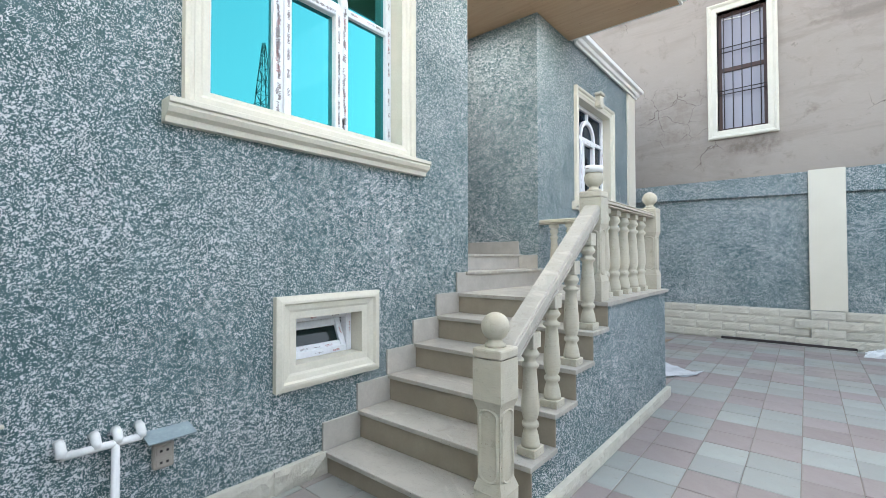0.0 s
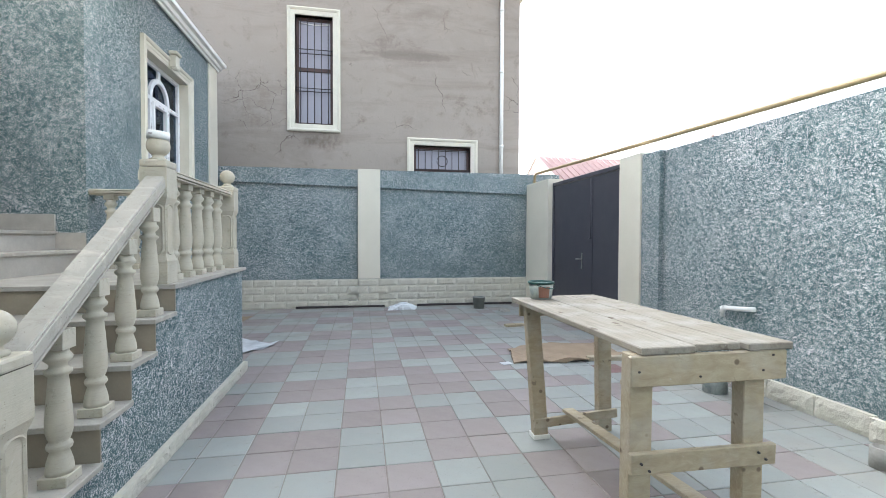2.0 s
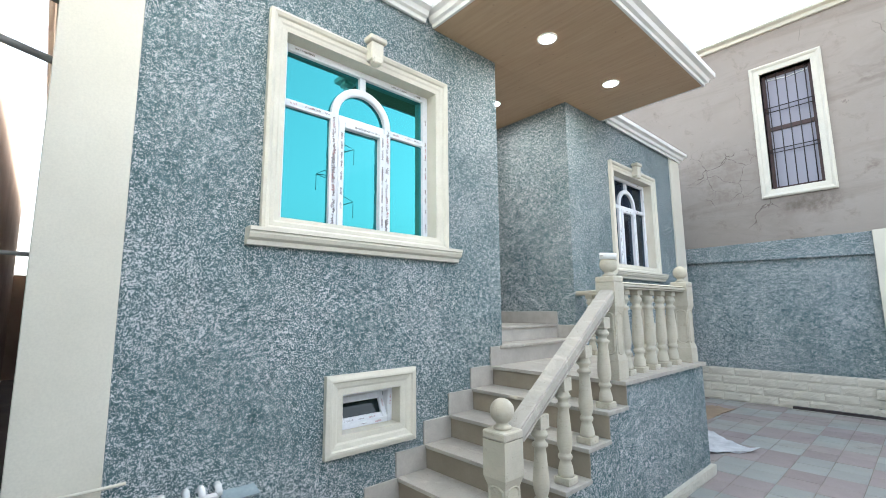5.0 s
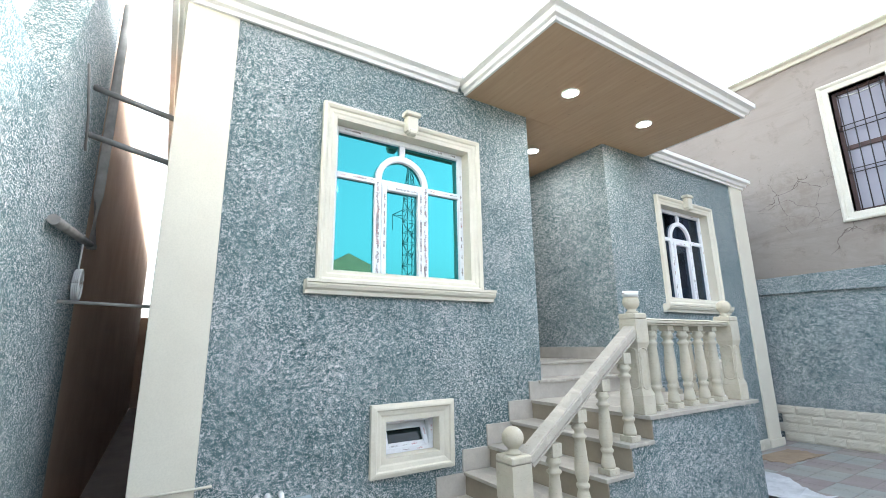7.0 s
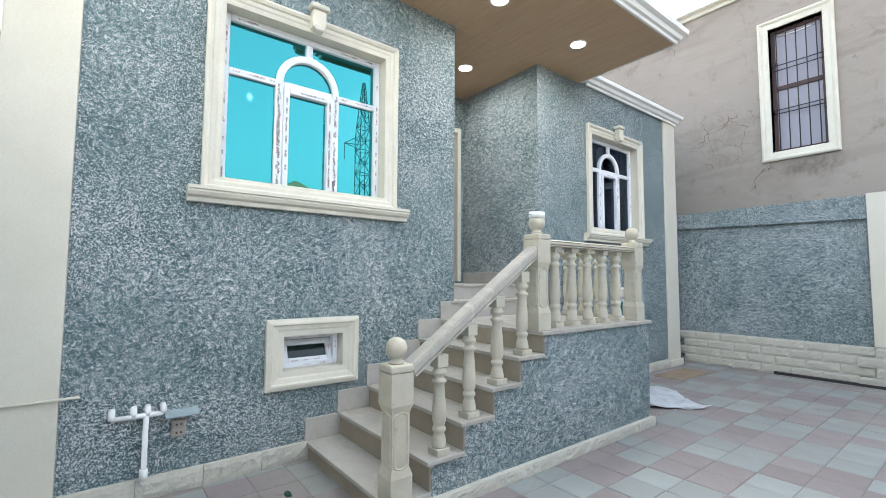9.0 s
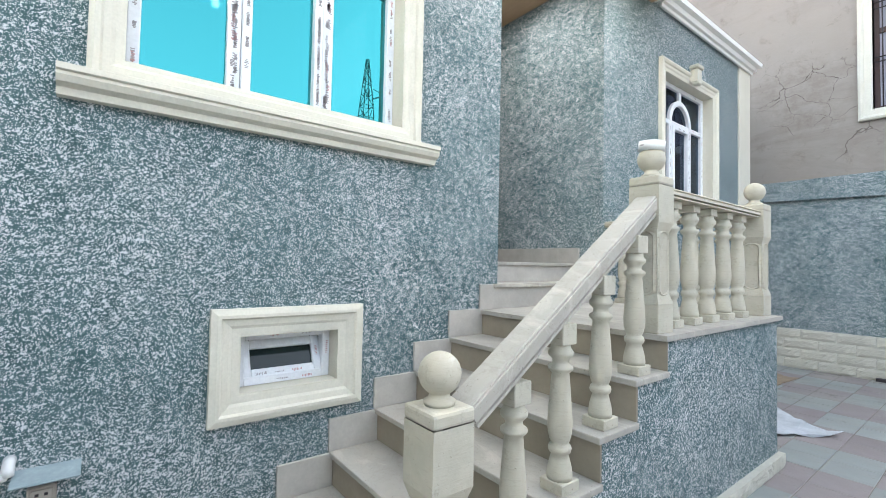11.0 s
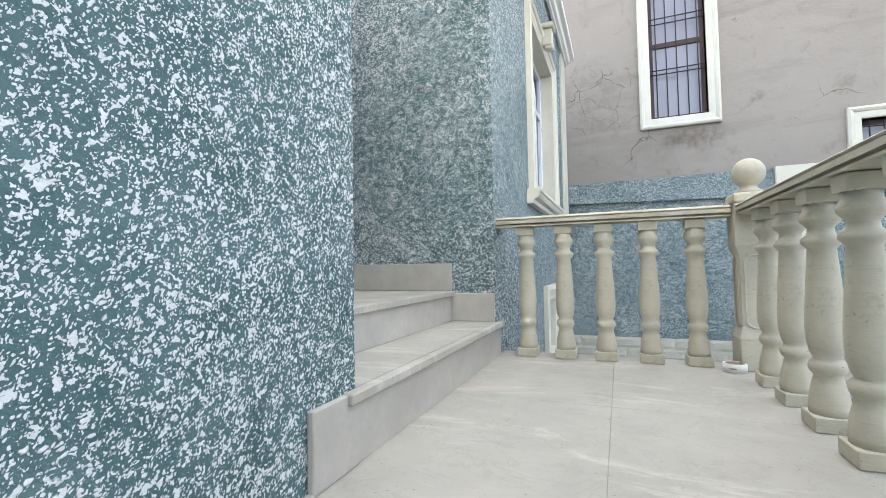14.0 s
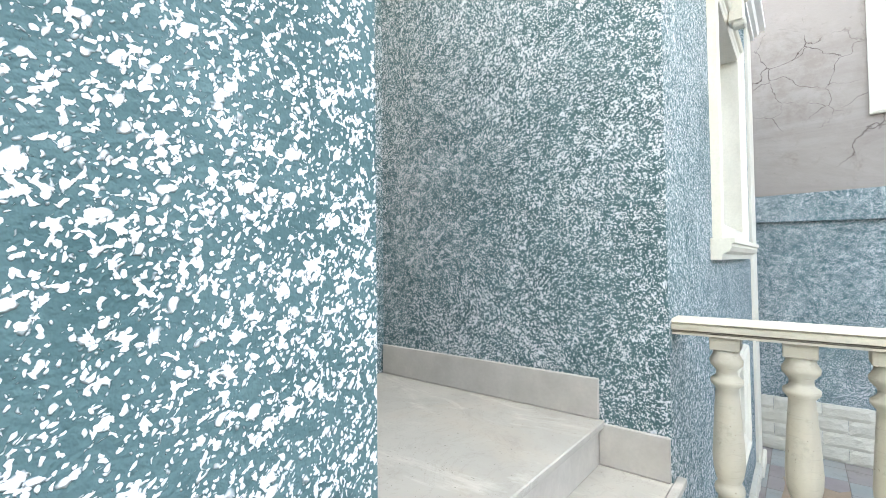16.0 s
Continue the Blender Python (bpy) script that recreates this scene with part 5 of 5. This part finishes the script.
pail = thing("paint_pail", "splashed white and red paint pail with dark green rim", "bucket", at=(1.4, 2.86, TABLE_TOP))
part("body", lathe(bmesh.new(), [(0.07, 0.0), (0.085, 0.11), (0.08, 0.11), (0.066, 0.008), (0.0, 0.008)], 24), PAIL, pail)
lab = bmesh.new()
n = 6
ra = [[lab.verts.new((r * math.cos(a), r * math.sin(a), z)) for r, z in ((0.0735, 0.015), (0.084, 0.09), (0.0855, 0.09), (0.075, 0.015))] for a in [radians(-125 + 11 * i) for i in range(n)]]
for a, b in zip(ra, ra[1:]):
    for j in range(4):
        lab.faces.new((a[j], b[j], b[(j + 1) % 4], a[(j + 1) % 4]))
part("label_patch", lab, PAIL_RED, pail, "red-brown printed patch")
part("rim", lathe(bmesh.new(), [(0.0865, 0.108), (0.092, 0.108), (0.093, 0.121), (0.087, 0.124), (0.082, 0.118), (0.0865, 0.108)], 28), GREEN_LID, pail, "dark green rim")
part("bail_handle", tube(bmesh.new(), [(0.094 * math.cos(q), 0.094 * math.sin(q) - 0.004, 0.115 - 0.035 * max(0.0, math.cos(q + 1.0))) for q in [radians(-130 + 10 * j) for j in range(17)]], 0.003, 6), GREEN_LID, pail, "dark green wire handle")

# ---------------------------------------------------------------- loose things in the yard
def pail_on_floor(name, x, y, r, hgt, mat, label, cat):
    bm = lathe(bmesh.new(), [(r * 0.85, 0.0), (r, hgt), (r * 1.05, hgt), (r * 1.05, hgt - 0.02), (r * 0.97, hgt - 0.02), (r * 0.93, hgt - 0.015), (r * 0.8, 0.012), (0.0, 0.012)] if mat is BUCKET else [(r, 0.0), (r, hgt), (r * 0.75, hgt + 0.005), (r * 0.7, hgt - 0.04), (0.0, hgt - 0.04)], 22, (x, y, 0.0))
    return solid_thing(name, bm, mat, label, cat)


pail_on_floor("bucket", 2.47, 8.45, 0.12, 0.23, BUCKET, "mortar-stained grey bucket near the boundary wall", "bucket")
pail_on_floor("stone_drum", 3.28, 2.07, 0.06, 0.125, RUBBLE, "short grey concrete pipe stub on the paving", "pipe stub")
pail_on_floor("bucket", 3.37, 3.13, 0.11, 0.25, BUCKET, "grey bucket beside the street wall", "bucket")
pail_on_floor("bucket", 3.33, 3.42, 0.1, 0.22, PAIL, "white bucket beside the street wall", "bucket")

solid_thing("timber_offcut", turn_bm(one_box(-0.25, 0.25, -0.04, 0.04, 0.0, 0.05, 0.004), pose(2.95, 4.55, 0, 0, 0, -6)), TIMBER, "brown timber offcut beside the cardboard", "timber", "timber offcuts")
solid_thing("timber_offcut", turn_bm(one_box(-0.1, 0.1, -0.04, 0.04, 0.0, 0.05, 0.004), pose(2.7, 3.75, 0, 0, 0, 20)), TIMBER, "short timber offcut on the paving", "timber", "timber offcuts")
solid_thing("timber_offcut", turn_bm(one_box(-0.16, 0.16, -0.05, 0.05, 0.0, 0.04, 0.004), pose(2.55, 6.6, 0, 0, 0, 8)), TIMBER, "short dark timber offcut on the paving", "timber", "timber offcuts")
chip = one_box(-0.06, 0.06, -0.05, 0.05, 0.0, 0.006, 0.001)
solid_thing("tile_chip", turn_bm(chip, pose(1.74, 4.6, 0.004, 0, 0, 12)), PAPER, "white broken tile chip on the paving", "tile chip")


def crumpled(name, cx, cy, sx, sy, top, seed, mat, label, cat, base=0.0):
    """A rumpled sheet lying on the ground, thick enough to have an edge."""
    rng = random.Random(seed)
    bm = bmesh.new()
    n = 9
    up, dn = [], []
    for i in range(n):
        ru, rd = [], []
        for j in range(n):
            u, v = i / (n - 1) - 0.5, j / (n - 1) - 0.5
            r = math.sqrt(u * u + v * v) * 2
            k = max(0.0, 1.0 - r * 0.8)
            x = cx + sx * (u + rng.uniform(-0.05, 0.05)) + 0.12 * sx * v
            y = cy + sy * (v + rng.uniform(-0.05, 0.05))
            z = base + 0.004 + top * math.sqrt(k) * rng.uniform(0.45, 1.0)
            ru.append(bm.verts.new((x, y, z + 0.003)))
            rd.append(bm.verts.new((x, y, base)))
        up.append(ru)
        dn.append(rd)
    for i in range(n - 1):
        for j in range(n - 1):
            bm.faces.new((up[i][j], up[i + 1][j], up[i + 1][j + 1], up[i][j + 1]))
            bm.faces.new((dn[i][j], dn[i][j + 1], dn[i + 1][j + 1], dn[i + 1][j]))
    for k in range(n - 1):
        bm.faces.new((up[0][k], up[0][k + 1], dn[0][k + 1], dn[0][k]))
        bm.faces.new((up[n - 1][k + 1], up[n - 1][k], dn[n - 1][k], dn[n - 1][k + 1]))
        bm.faces.new((up[k + 1][0], up[k][0], dn[k][0], dn[k + 1][0]))
        bm.faces.new((up[k][n - 1], up[k + 1][n - 1], dn[k + 1][n - 1], dn[k][n - 1]))
    return solid_thing(name, bm, mat, label, cat)


crumpled("plastic_bag", 0.96, 8.62, 0.52, 0.3, 0.15, 4, BAG, "crumpled white plastic bag by the boundary wall", "bag")


def torn_sheet(name, outline, mat, label, cat, lift):
    """A torn, warped sheet: an outline drawn out of a few corners, filled by rings towards its middle."""
    rng = random.Random(21)
    pts = []
    for a, b in zip(outline, outline[1:] + outline[:1]):
        for k in range(5):
            f = k / 5
            pts.append((a[0] + (b[0] - a[0]) * f + (rng.uniform(-0.02, 0.02) if k else 0), a[1] + (b[1] - a[1]) * f + (rng.uniform(-0.02, 0.02) if k else 0)))
    cx, cy = sum(p[0] for p in pts) / len(pts), sum(p[1] for p in pts) / len(pts)
    bm = bmesh.new()
    rings = []
    for f in (1.0, 0.75, 0.5, 0.25):
        rings.append([bm.verts.new((cx + (x - cx) * f, cy + (y - cy) * f, 0.008 + lift * rng.uniform(0.0, 1.0) * (1.0 if f > 0.9 else 0.5))) for x, y in pts])
    mid = bm.verts.new((cx, cy, 0.02))
    n = len(pts)
    for a, b in zip(rings, rings[1:]):
        for i in range(n):
            bm.faces.new((a[i], a[(i + 1) % n], b[(i + 1) % n], b[i]))
    for i in range(n):
        bm.faces.new((rings[-1][i], rings[-1][(i + 1) % n], mid))
    low = [bm.verts.new((v.co.x, v.co.y, max(0.003, v.co.z - 0.006))) for v in rings[0]]
    for i in range(n):
        bm.faces.new((rings[0][(i + 1) % n], rings[0][i], low[i], low[(i + 1) % n]))
    bm.faces.new(low[::-1])
    for v in low[::4]:
        v.co.z = 0.002
    return solid_thing(name, bm, mat, label, cat)


torn_sheet("white_sheet", [(-1.95, 5.5), (-1.3, 5.42), (-0.9, 5.95), (-1.2, 6.02), (-1.55, 6.42), (-1.95, 6.45)], PAPER, "torn warped white sheet lying beyond the landing", "sheet", 0.05)
torn_sheet("cardboard_sheet", [(1.82, 4.58), (2.55, 4.5), (3.2, 4.62), (3.25, 5.2), (2.4, 5.28), (1.95, 5.18)], CARDBOARD, "flattened brown cardboard sheet lying on the paving", "cardboard", 0.06)
crumpled("cardboard_scrap", -2.0, 7.7, 0.45, 1.0, 0.02, 6, CARDBOARD, "flat brown cardboard scrap by the house", "cardboard")
crumpled("rubble_heap", 2.87, 8.05, 0.2, 0.2, 0.07, 12, RUBBLE, "small heap of grey mortar rubble", "rubble")
crumpled("blue_scrap", -1.85, 1.33, 0.06, 0.04, 0.03, 13, GREEN_LID, "small dark blue plastic scrap on the paving", "scrap")

# drain at the foot of the fence; solid black strips imitate its shaded slots
for xa, xb_ in ((-1.1, 0.62), (1.28, 3.3)):
    structure("drain_slot_shade", one_box(xa, xb_, FY - 0.095, FY - 0.028, 0.003, 0.05), IRON, "solid black strip for the shaded drain slot under the boundary wall", "drain")
    structure("drain_edge", one_box(xa - 0.06, xb_, FY - 0.15, FY - 0.097, 0.0, 0.012, 0.004), RUBBLE, "pale mortar edge along the drain slot", "drain")

# ---------------------------------------------------------------- neighbour's building
NY = 9.82
NWIN = (-1.225, -0.445, 3.835, 6.14)
NWIN2 = (1.32, 2.62, 2.3, 3.485)
nb = thing("neighbour_house", "tall bare cement-rendered neighbour house with barred windows", "house", at=(0, NY, 0))
ni = Matrix.Translation((0, -NY, 0))
part("wall", turn_bm(holed_wall(bmesh.new(), -12.0, 3.79, 0.0, 6.97, 0.35, [NWIN, NWIN2], lambda u, d, z: (u, NY + d, z)), ni), CEMENT, nb, "stained and cracked brown-grey cement render")
part("side_wall", turn_bm(one_box(3.44, 3.788, NY + 0.352, 19.0, 0.0, 6.97), ni), CEMENT, nb)
part("roof", turn_bm(one_box(-12.0, 3.78, NY + 0.05, 19.0, 6.97, 7.09, 0.01), ni), MOULD, nb, "flat roof slab")
part("eave_moulding", turn_bm(extrude_profile(bmesh.new(), [(0, 0), (0.05, 0), (0.07, 0.06), (0.15, 0.09), (0.15, 0.13), (0, 0.13)], [(-12.0, NY, 6.96), (3.79, NY, 6.96), (3.79, 19.0, 6.96)]), ni), MOULD, nb, "beige eaves moulding")
for nm, (a, b, c, d) in (("window", NWIN), ("window", NWIN2)):
    wob = new(nm)
    wob.parent = nb
    wob["label"] = "cream-framed window with dark frame and iron bars"
    sw = 0.16
    fr = bmesh.new()
    cor = [(a, c, 1, 1), (b, c, -1, 1), (b, d, -1, -1), (a, d, 1, -1)]
    prof = [(-sw, 0.0), (-sw, -0.05), (-sw + 0.03, -0.065), (-sw + 0.06, -0.05), (-sw + 0.07, -0.035), (-0.02, -0.03), (0, -0.02), (0, 0.15)]
    rings = [[fr.verts.new((x + sx_ * i, q, z + sz_ * i)) for i, q in prof] for x, z, sx_, sz_ in cor]
    for k in range(4):
        r0, r1 = rings[k], rings[(k + 1) % 4]
        for j in range(len(prof) - 1):
            fr.faces.new((r0[j], r1[j], r1[j + 1], r0[j + 1]))
    bmesh.ops.recalc_face_normals(fr, faces=fr.faces[:])
    part("surround", fr, MOULD, wob)
    sash = bmesh.new()
    for q in ((a, a + 0.06, c, d), (b - 0.06, b, c, d), (a + 0.06, b - 0.06, c, c + 0.06), (a + 0.06, b - 0.06, d - 0.06, d)):
        box(sash, q[0], q[1], 0.12, 0.18, q[2], q[3], 0.004)
    mid = (c + d) / 2 + 0.05
    box(sash, a + 0.06, b - 0.06, 0.12, 0.18, mid - 0.04, mid + 0.04, 0.004)
    part("frame", sash, BROWN_FRAME, wob)
    part("pane", one_box(a + 0.03, b - 0.03, 0.15, 0.156, c + 0.03, d - 0.03), GLASS_GREY, wob, "hazy glass over a pale curtain")
    n = max(4, round((b - a) / 0.16))
    for k in range(n):
        x = a + (b - a) * (k + 0.7) / (n + 0.4)
        part("bar", tube(bmesh.new(), [(x, 0.06, c + 0.01), (x, 0.06, d - 0.01)], 0.009, 6), IRON, wob)
    for z in ((c + (d - c) * 0.31, c + (d - c) * 0.34, c + (d - c) * 0.66, c + (d - c) * 0.7) if d - c > 2 else (c + (d - c) * 0.55, d - 0.1)):
        part("cross_bar", tube(bmesh.new(), [(a + 0.005, 0.06, z), (b - 0.005, 0.06, z)], 0.009, 6), IRON, wob)
    if d - c < 2:
        cxm = (a + b) / 2
        part("ring", tube(bmesh.new(), [(cxm + 0.12 * math.cos(q), 0.05, d - 0.33 + 0.12 * math.sin(q)) for q in [2 * math.pi * j / 20 for j in range(21)]], 0.009, 6), IRON, wob, "round iron ornament")
    if d - c > 2:
        part("curtain_rod", tube(bmesh.new(), [(a + 0.08, 0.14, d - 0.1), (cxm_ := (a + b) / 2, 0.14, d - 0.13), (b - 0.08, 0.14, d - 0.1)], 0.012, 8), TAPE, wob)
part("back_panel", one_box(-3.0, 3.5, 0.5, 0.55, 1.5, 7.0), CURTAIN, nb)
dp = part("downpipe", tube(bmesh.new(), [(3.34, -0.06, 2.2), (3.34, -0.06, 6.94)], 0.045, 12), WHITE_TRIM, nb, "white rainwater downpipe")
for z in (3.5, 5.2, 6.6):
    part("pipe_clip", tube(bmesh.new(), [(3.34, -0.06, z), (3.34, -0.06, z + 0.05)], 0.053, 12), WHITE_TRIM, dp)

# ---------------------------------------------------------------- beyond the wall
structure("ground", turn_bm(one_box(-900, 900, -900, 900, -0.3, -0.06), Matrix.Identity(4)), DIRT, "bare dusty earth round the houses", "ground")


def far_house(x, y, w, d, hgt, ridge, turned, roof, label, hip=0.0):
    t = thing("far_house", label, "house", "houses beyond the street", (x, y, -0.06))
    t.rotation_euler = (0, 0, radians(turned))
    part("wall", one_box(-w / 2, w / 2, -d / 2, d / 2, 0, hgt), FAR_WALL, t)
    bm = bmesh.new()
    o = 0.4
    pts = [(-w / 2 - o, -d / 2 - o, hgt), (w / 2 + o, -d / 2 - o, hgt), (w / 2 + o, d / 2 + o, hgt), (-w / 2 - o, d / 2 + o, hgt), (-w / 2 - o + hip, 0, ridge), (w / 2 + o - hip, 0, ridge)]
    v = [bm.verts.new(p) for p in pts]
    for f in ((0, 1, 5, 4), (2, 3, 4, 5), (0, 4, 3), (1, 2, 5), (3, 2, 1, 0)):
        bm.faces.new([v[i] for i in f])
    part("roof", bm, roof, t, "pitched sheet roof")
    ribs = bmesh.new()
    n = int((w + 2 * o) / 0.45)
    for i in range(n + 1):
        xx = -w / 2 - o + (w + 2 * o) * i / n
        if abs(xx) > w / 2 + o - hip + 0.01:
            continue
        tube(ribs, [(xx, -d / 2 - o, hgt + 0.03), (xx, 0, ridge + 0.03), (xx, d / 2 + o, hgt + 0.03)], 0.035, 4)
    part("roof_ribs", ribs, roof, t)
    for s in (-1, 1) if not hip else ():
        fr = bmesh.new()
        tube(fr, [(s * (w / 2 + o), -d / 2 - o, hgt), (s * (w / 2 + o), 0, ridge), (s * (w / 2 + o), d / 2 + o, hgt)], 0.09, 6)
        part("verge_board", fr, WHITE_TRIM, t)
    wn_ = part("window", one_box(-0.5, 0.5, -d / 2 - 0.03, -d / 2 + 0.02, hgt - 1.7, hgt - 0.5), GLASS_DARK, t)
    part("window_frame", one_box(-0.6, 0.6, -d / 2 - 0.025, -d / 2 - 0.004, hgt - 1.8, hgt - 0.4), WHITE_TRIM, t)
    return t


far_house(14.9, 27.0, 6.4, 6.0, 4.7, 6.8, 0, ROOF_RED, "far house with cream gable and red sheet roof")
far_house(24.0, 20.5, 10.0, 8.0, 4.6, 7.1, 0, ROOF_RED, "far house with red sheet roof behind the street wall")
far_house(30.0, 12.2, 8.0, 8.0, 6.6, 9.3, 0, ROOF_TAN, "far house with tan hipped tile roof across the street", 2.5)

# lattice mast
pyl = thing("pylon", "tall grey lattice power mast standing behind the street", "pylon", at=(44.2, 26.3, -0.06))
PH = 27.0


def leg_half(z):
    """Half the mast's width: straight below, drawn in over the last metres."""
    return 0.72 if z < 20 else 0.72 - 0.6 * (z - 20) / (PH - 20)


lv = [1.5 * k for k in range(19)]
for k, (a, b) in enumerate(zip(lv, lv[1:])):
    bm = bmesh.new()
    ha, hb = leg_half(a), leg_half(b)
    ca = [(-ha, -ha, a), (ha, -ha, a), (ha, ha, a), (-ha, ha, a)]
    cb = [(-hb, -hb, b), (hb, -hb, b), (hb, hb, b), (-hb, hb, b)]
    for i in range(4):
        j = (i + 1) % 4
        tube(bm, [ca[i], cb[i]], 0.075, 4)
        tube(bm, [ca[i], cb[j]] if (i + k) % 2 else [ca[j], cb[i]], 0.05, 4)
        tube(bm, [cb[i], cb[j]], 0.045, 4)
    part("lattice_bay", bm, PYLON, pyl)
for z, s_ in ((22.0, 1), (18.5, -1), (15.0, 1)):
    arm = bmesh.new()
    h0 = leg_half(z)
    tip = (-s_ * 1.2, s_ * 2.0, z + 0.5)
    for c in ((-h0, s_ * h0, z), (h0, s_ * h0, z), (-h0, s_ * h0, z + 1.2)):
        tube(arm, [c, tip], 0.05, 4)
    tube(arm, [tip, (tip[0], tip[1], z - 1.6)], 0.05, 6)
    part("cross_arm", arm, PYLON, pyl, "arm with a hanging insulator")

# ---------------------------------------------------------------- paving
PX = 0.292              # tile size
OX, OY = 0.012, 2.633
structure("floor_yard", one_box(F + 0.001, GX + 0.3, AY, FY + 0.02, -0.05, -0.002), JOINT, "sandy bed under the yard paving", "floor")
structure("floor_alley", one_box(-15.0, F, AY, NEAR0 + 0.02, -0.05, 0.0), ALLEY_FLOOR, "damp dark alley floor", "floor")


def tile_geo(bm, x0, y0, w, d, z, tilt=(0, 0)):
    c = 0.004
    g = 0.0025
    lo = [(x0 + g, y0 + g), (x0 + w - g, y0 + g), (x0 + w - g, y0 + d - g), (x0 + g, y0 + d - g)]
    hi = [(x0 + g + c, y0 + g + c), (x0 + w - g - c, y0 + g + c), (x0 + w - g - c, y0 + d - g - c), (x0 + g + c, y0 + d - g - c)]
    b0 = [bm.verts.new((x, y, -0.02)) for x, y in lo]
    b1 = [bm.verts.new((x, y, z - 0.003)) for x, y in lo]
    b2 = [bm.verts.new((x, y, z + tilt[0] * (x - x0) + tilt[1] * (y - y0))) for x, y in hi]
    for p, q in ((b0, b1), (b1, b2)):
        for i in range(4):
            j = (i + 1) % 4
            bm.faces.new((p[i], p[j], q[j], q[i]))
    bm.faces.new(b2)


paving = tagged(thing("paving", "chequered yard paving of pale and dusty pink square tiles", "paving"), kind="structure")
tb = bmesh.new()
tile_geo(tb, 0, 0, PX, PX, 0.002)
ME_PALE = mesh_of("tile", tb, TILE_PALE)
tb = bmesh.new()
tile_geo(tb, 0, 0, PX, PX, 0.002)
ME_PINK = mesh_of("tile", tb, TILE_PINK)
tb = bmesh.new()
tile_geo(tb, 0, 0, PX, PX, 0.002)
ME_RED = mesh_of("tile", tb, TILE_RED)
rest_pale, rest_pink = bmesh.new(), bmesh.new()
rng = random.Random(11)
i0, i1 = math.floor((F - OX) / PX) - 1, math.ceil((GX - OX) / PX) + 1
j0, j1 = math.floor((AY - OY) / PX), math.ceil((FY - OY) / PX)
count = 0
for i in range(i0, i1):
    for j in range(j0, j1):
        y = OY + j * PX
        x = OX + i * PX
        if x + PX < F or x > GX + 0.1:
            continue
        if x + PX < SX1 - 0.03 and STEP_Y[0] + 0.1 < y < 4.5:
            continue
        pale = ((i // 2) + (j // 2)) % 2 == 0
        if rng.random() < 0.03:
            pale = not pale
        if x > 1.9 and not pale and rng.random() < 0.55:
            pale = True
        if abs(x + PX / 2 - 2.66) < PX / 2 and abs(y + PX / 2 - 4.31) < PX / 2:
            piece("tile", ME_RED, paving, pose(x, y, 0))
            continue
        near = -1.4 <= x <= 2.9 and 1.0 <= y <= 6.3
        if near and count < 300:
            m = pose(x, y, rng.uniform(-0.0015, 0.002), rng.uniform(-0.25, 0.25), rng.uniform(-0.25, 0.25), rng.uniform(-0.3, 0.3))
            piece("tile", ME_PALE if pale else ME_PINK, paving, m)
            count += 1
        else:
            tile_geo(rest_pale if pale else rest_pink, x, y, PX, PX, 0.002 + rng.uniform(-0.0015, 0.0015), (rng.uniform(-0.004, 0.004), rng.uniform(-0.004, 0.004)))
for nm, bm, mt in (("tile_field", rest_pale, TILE_PALE), ("tile_field", rest_pink, TILE_PINK)):
    ob = part(nm, bm, mt, paving)
    ob["kind"] = "stuff"
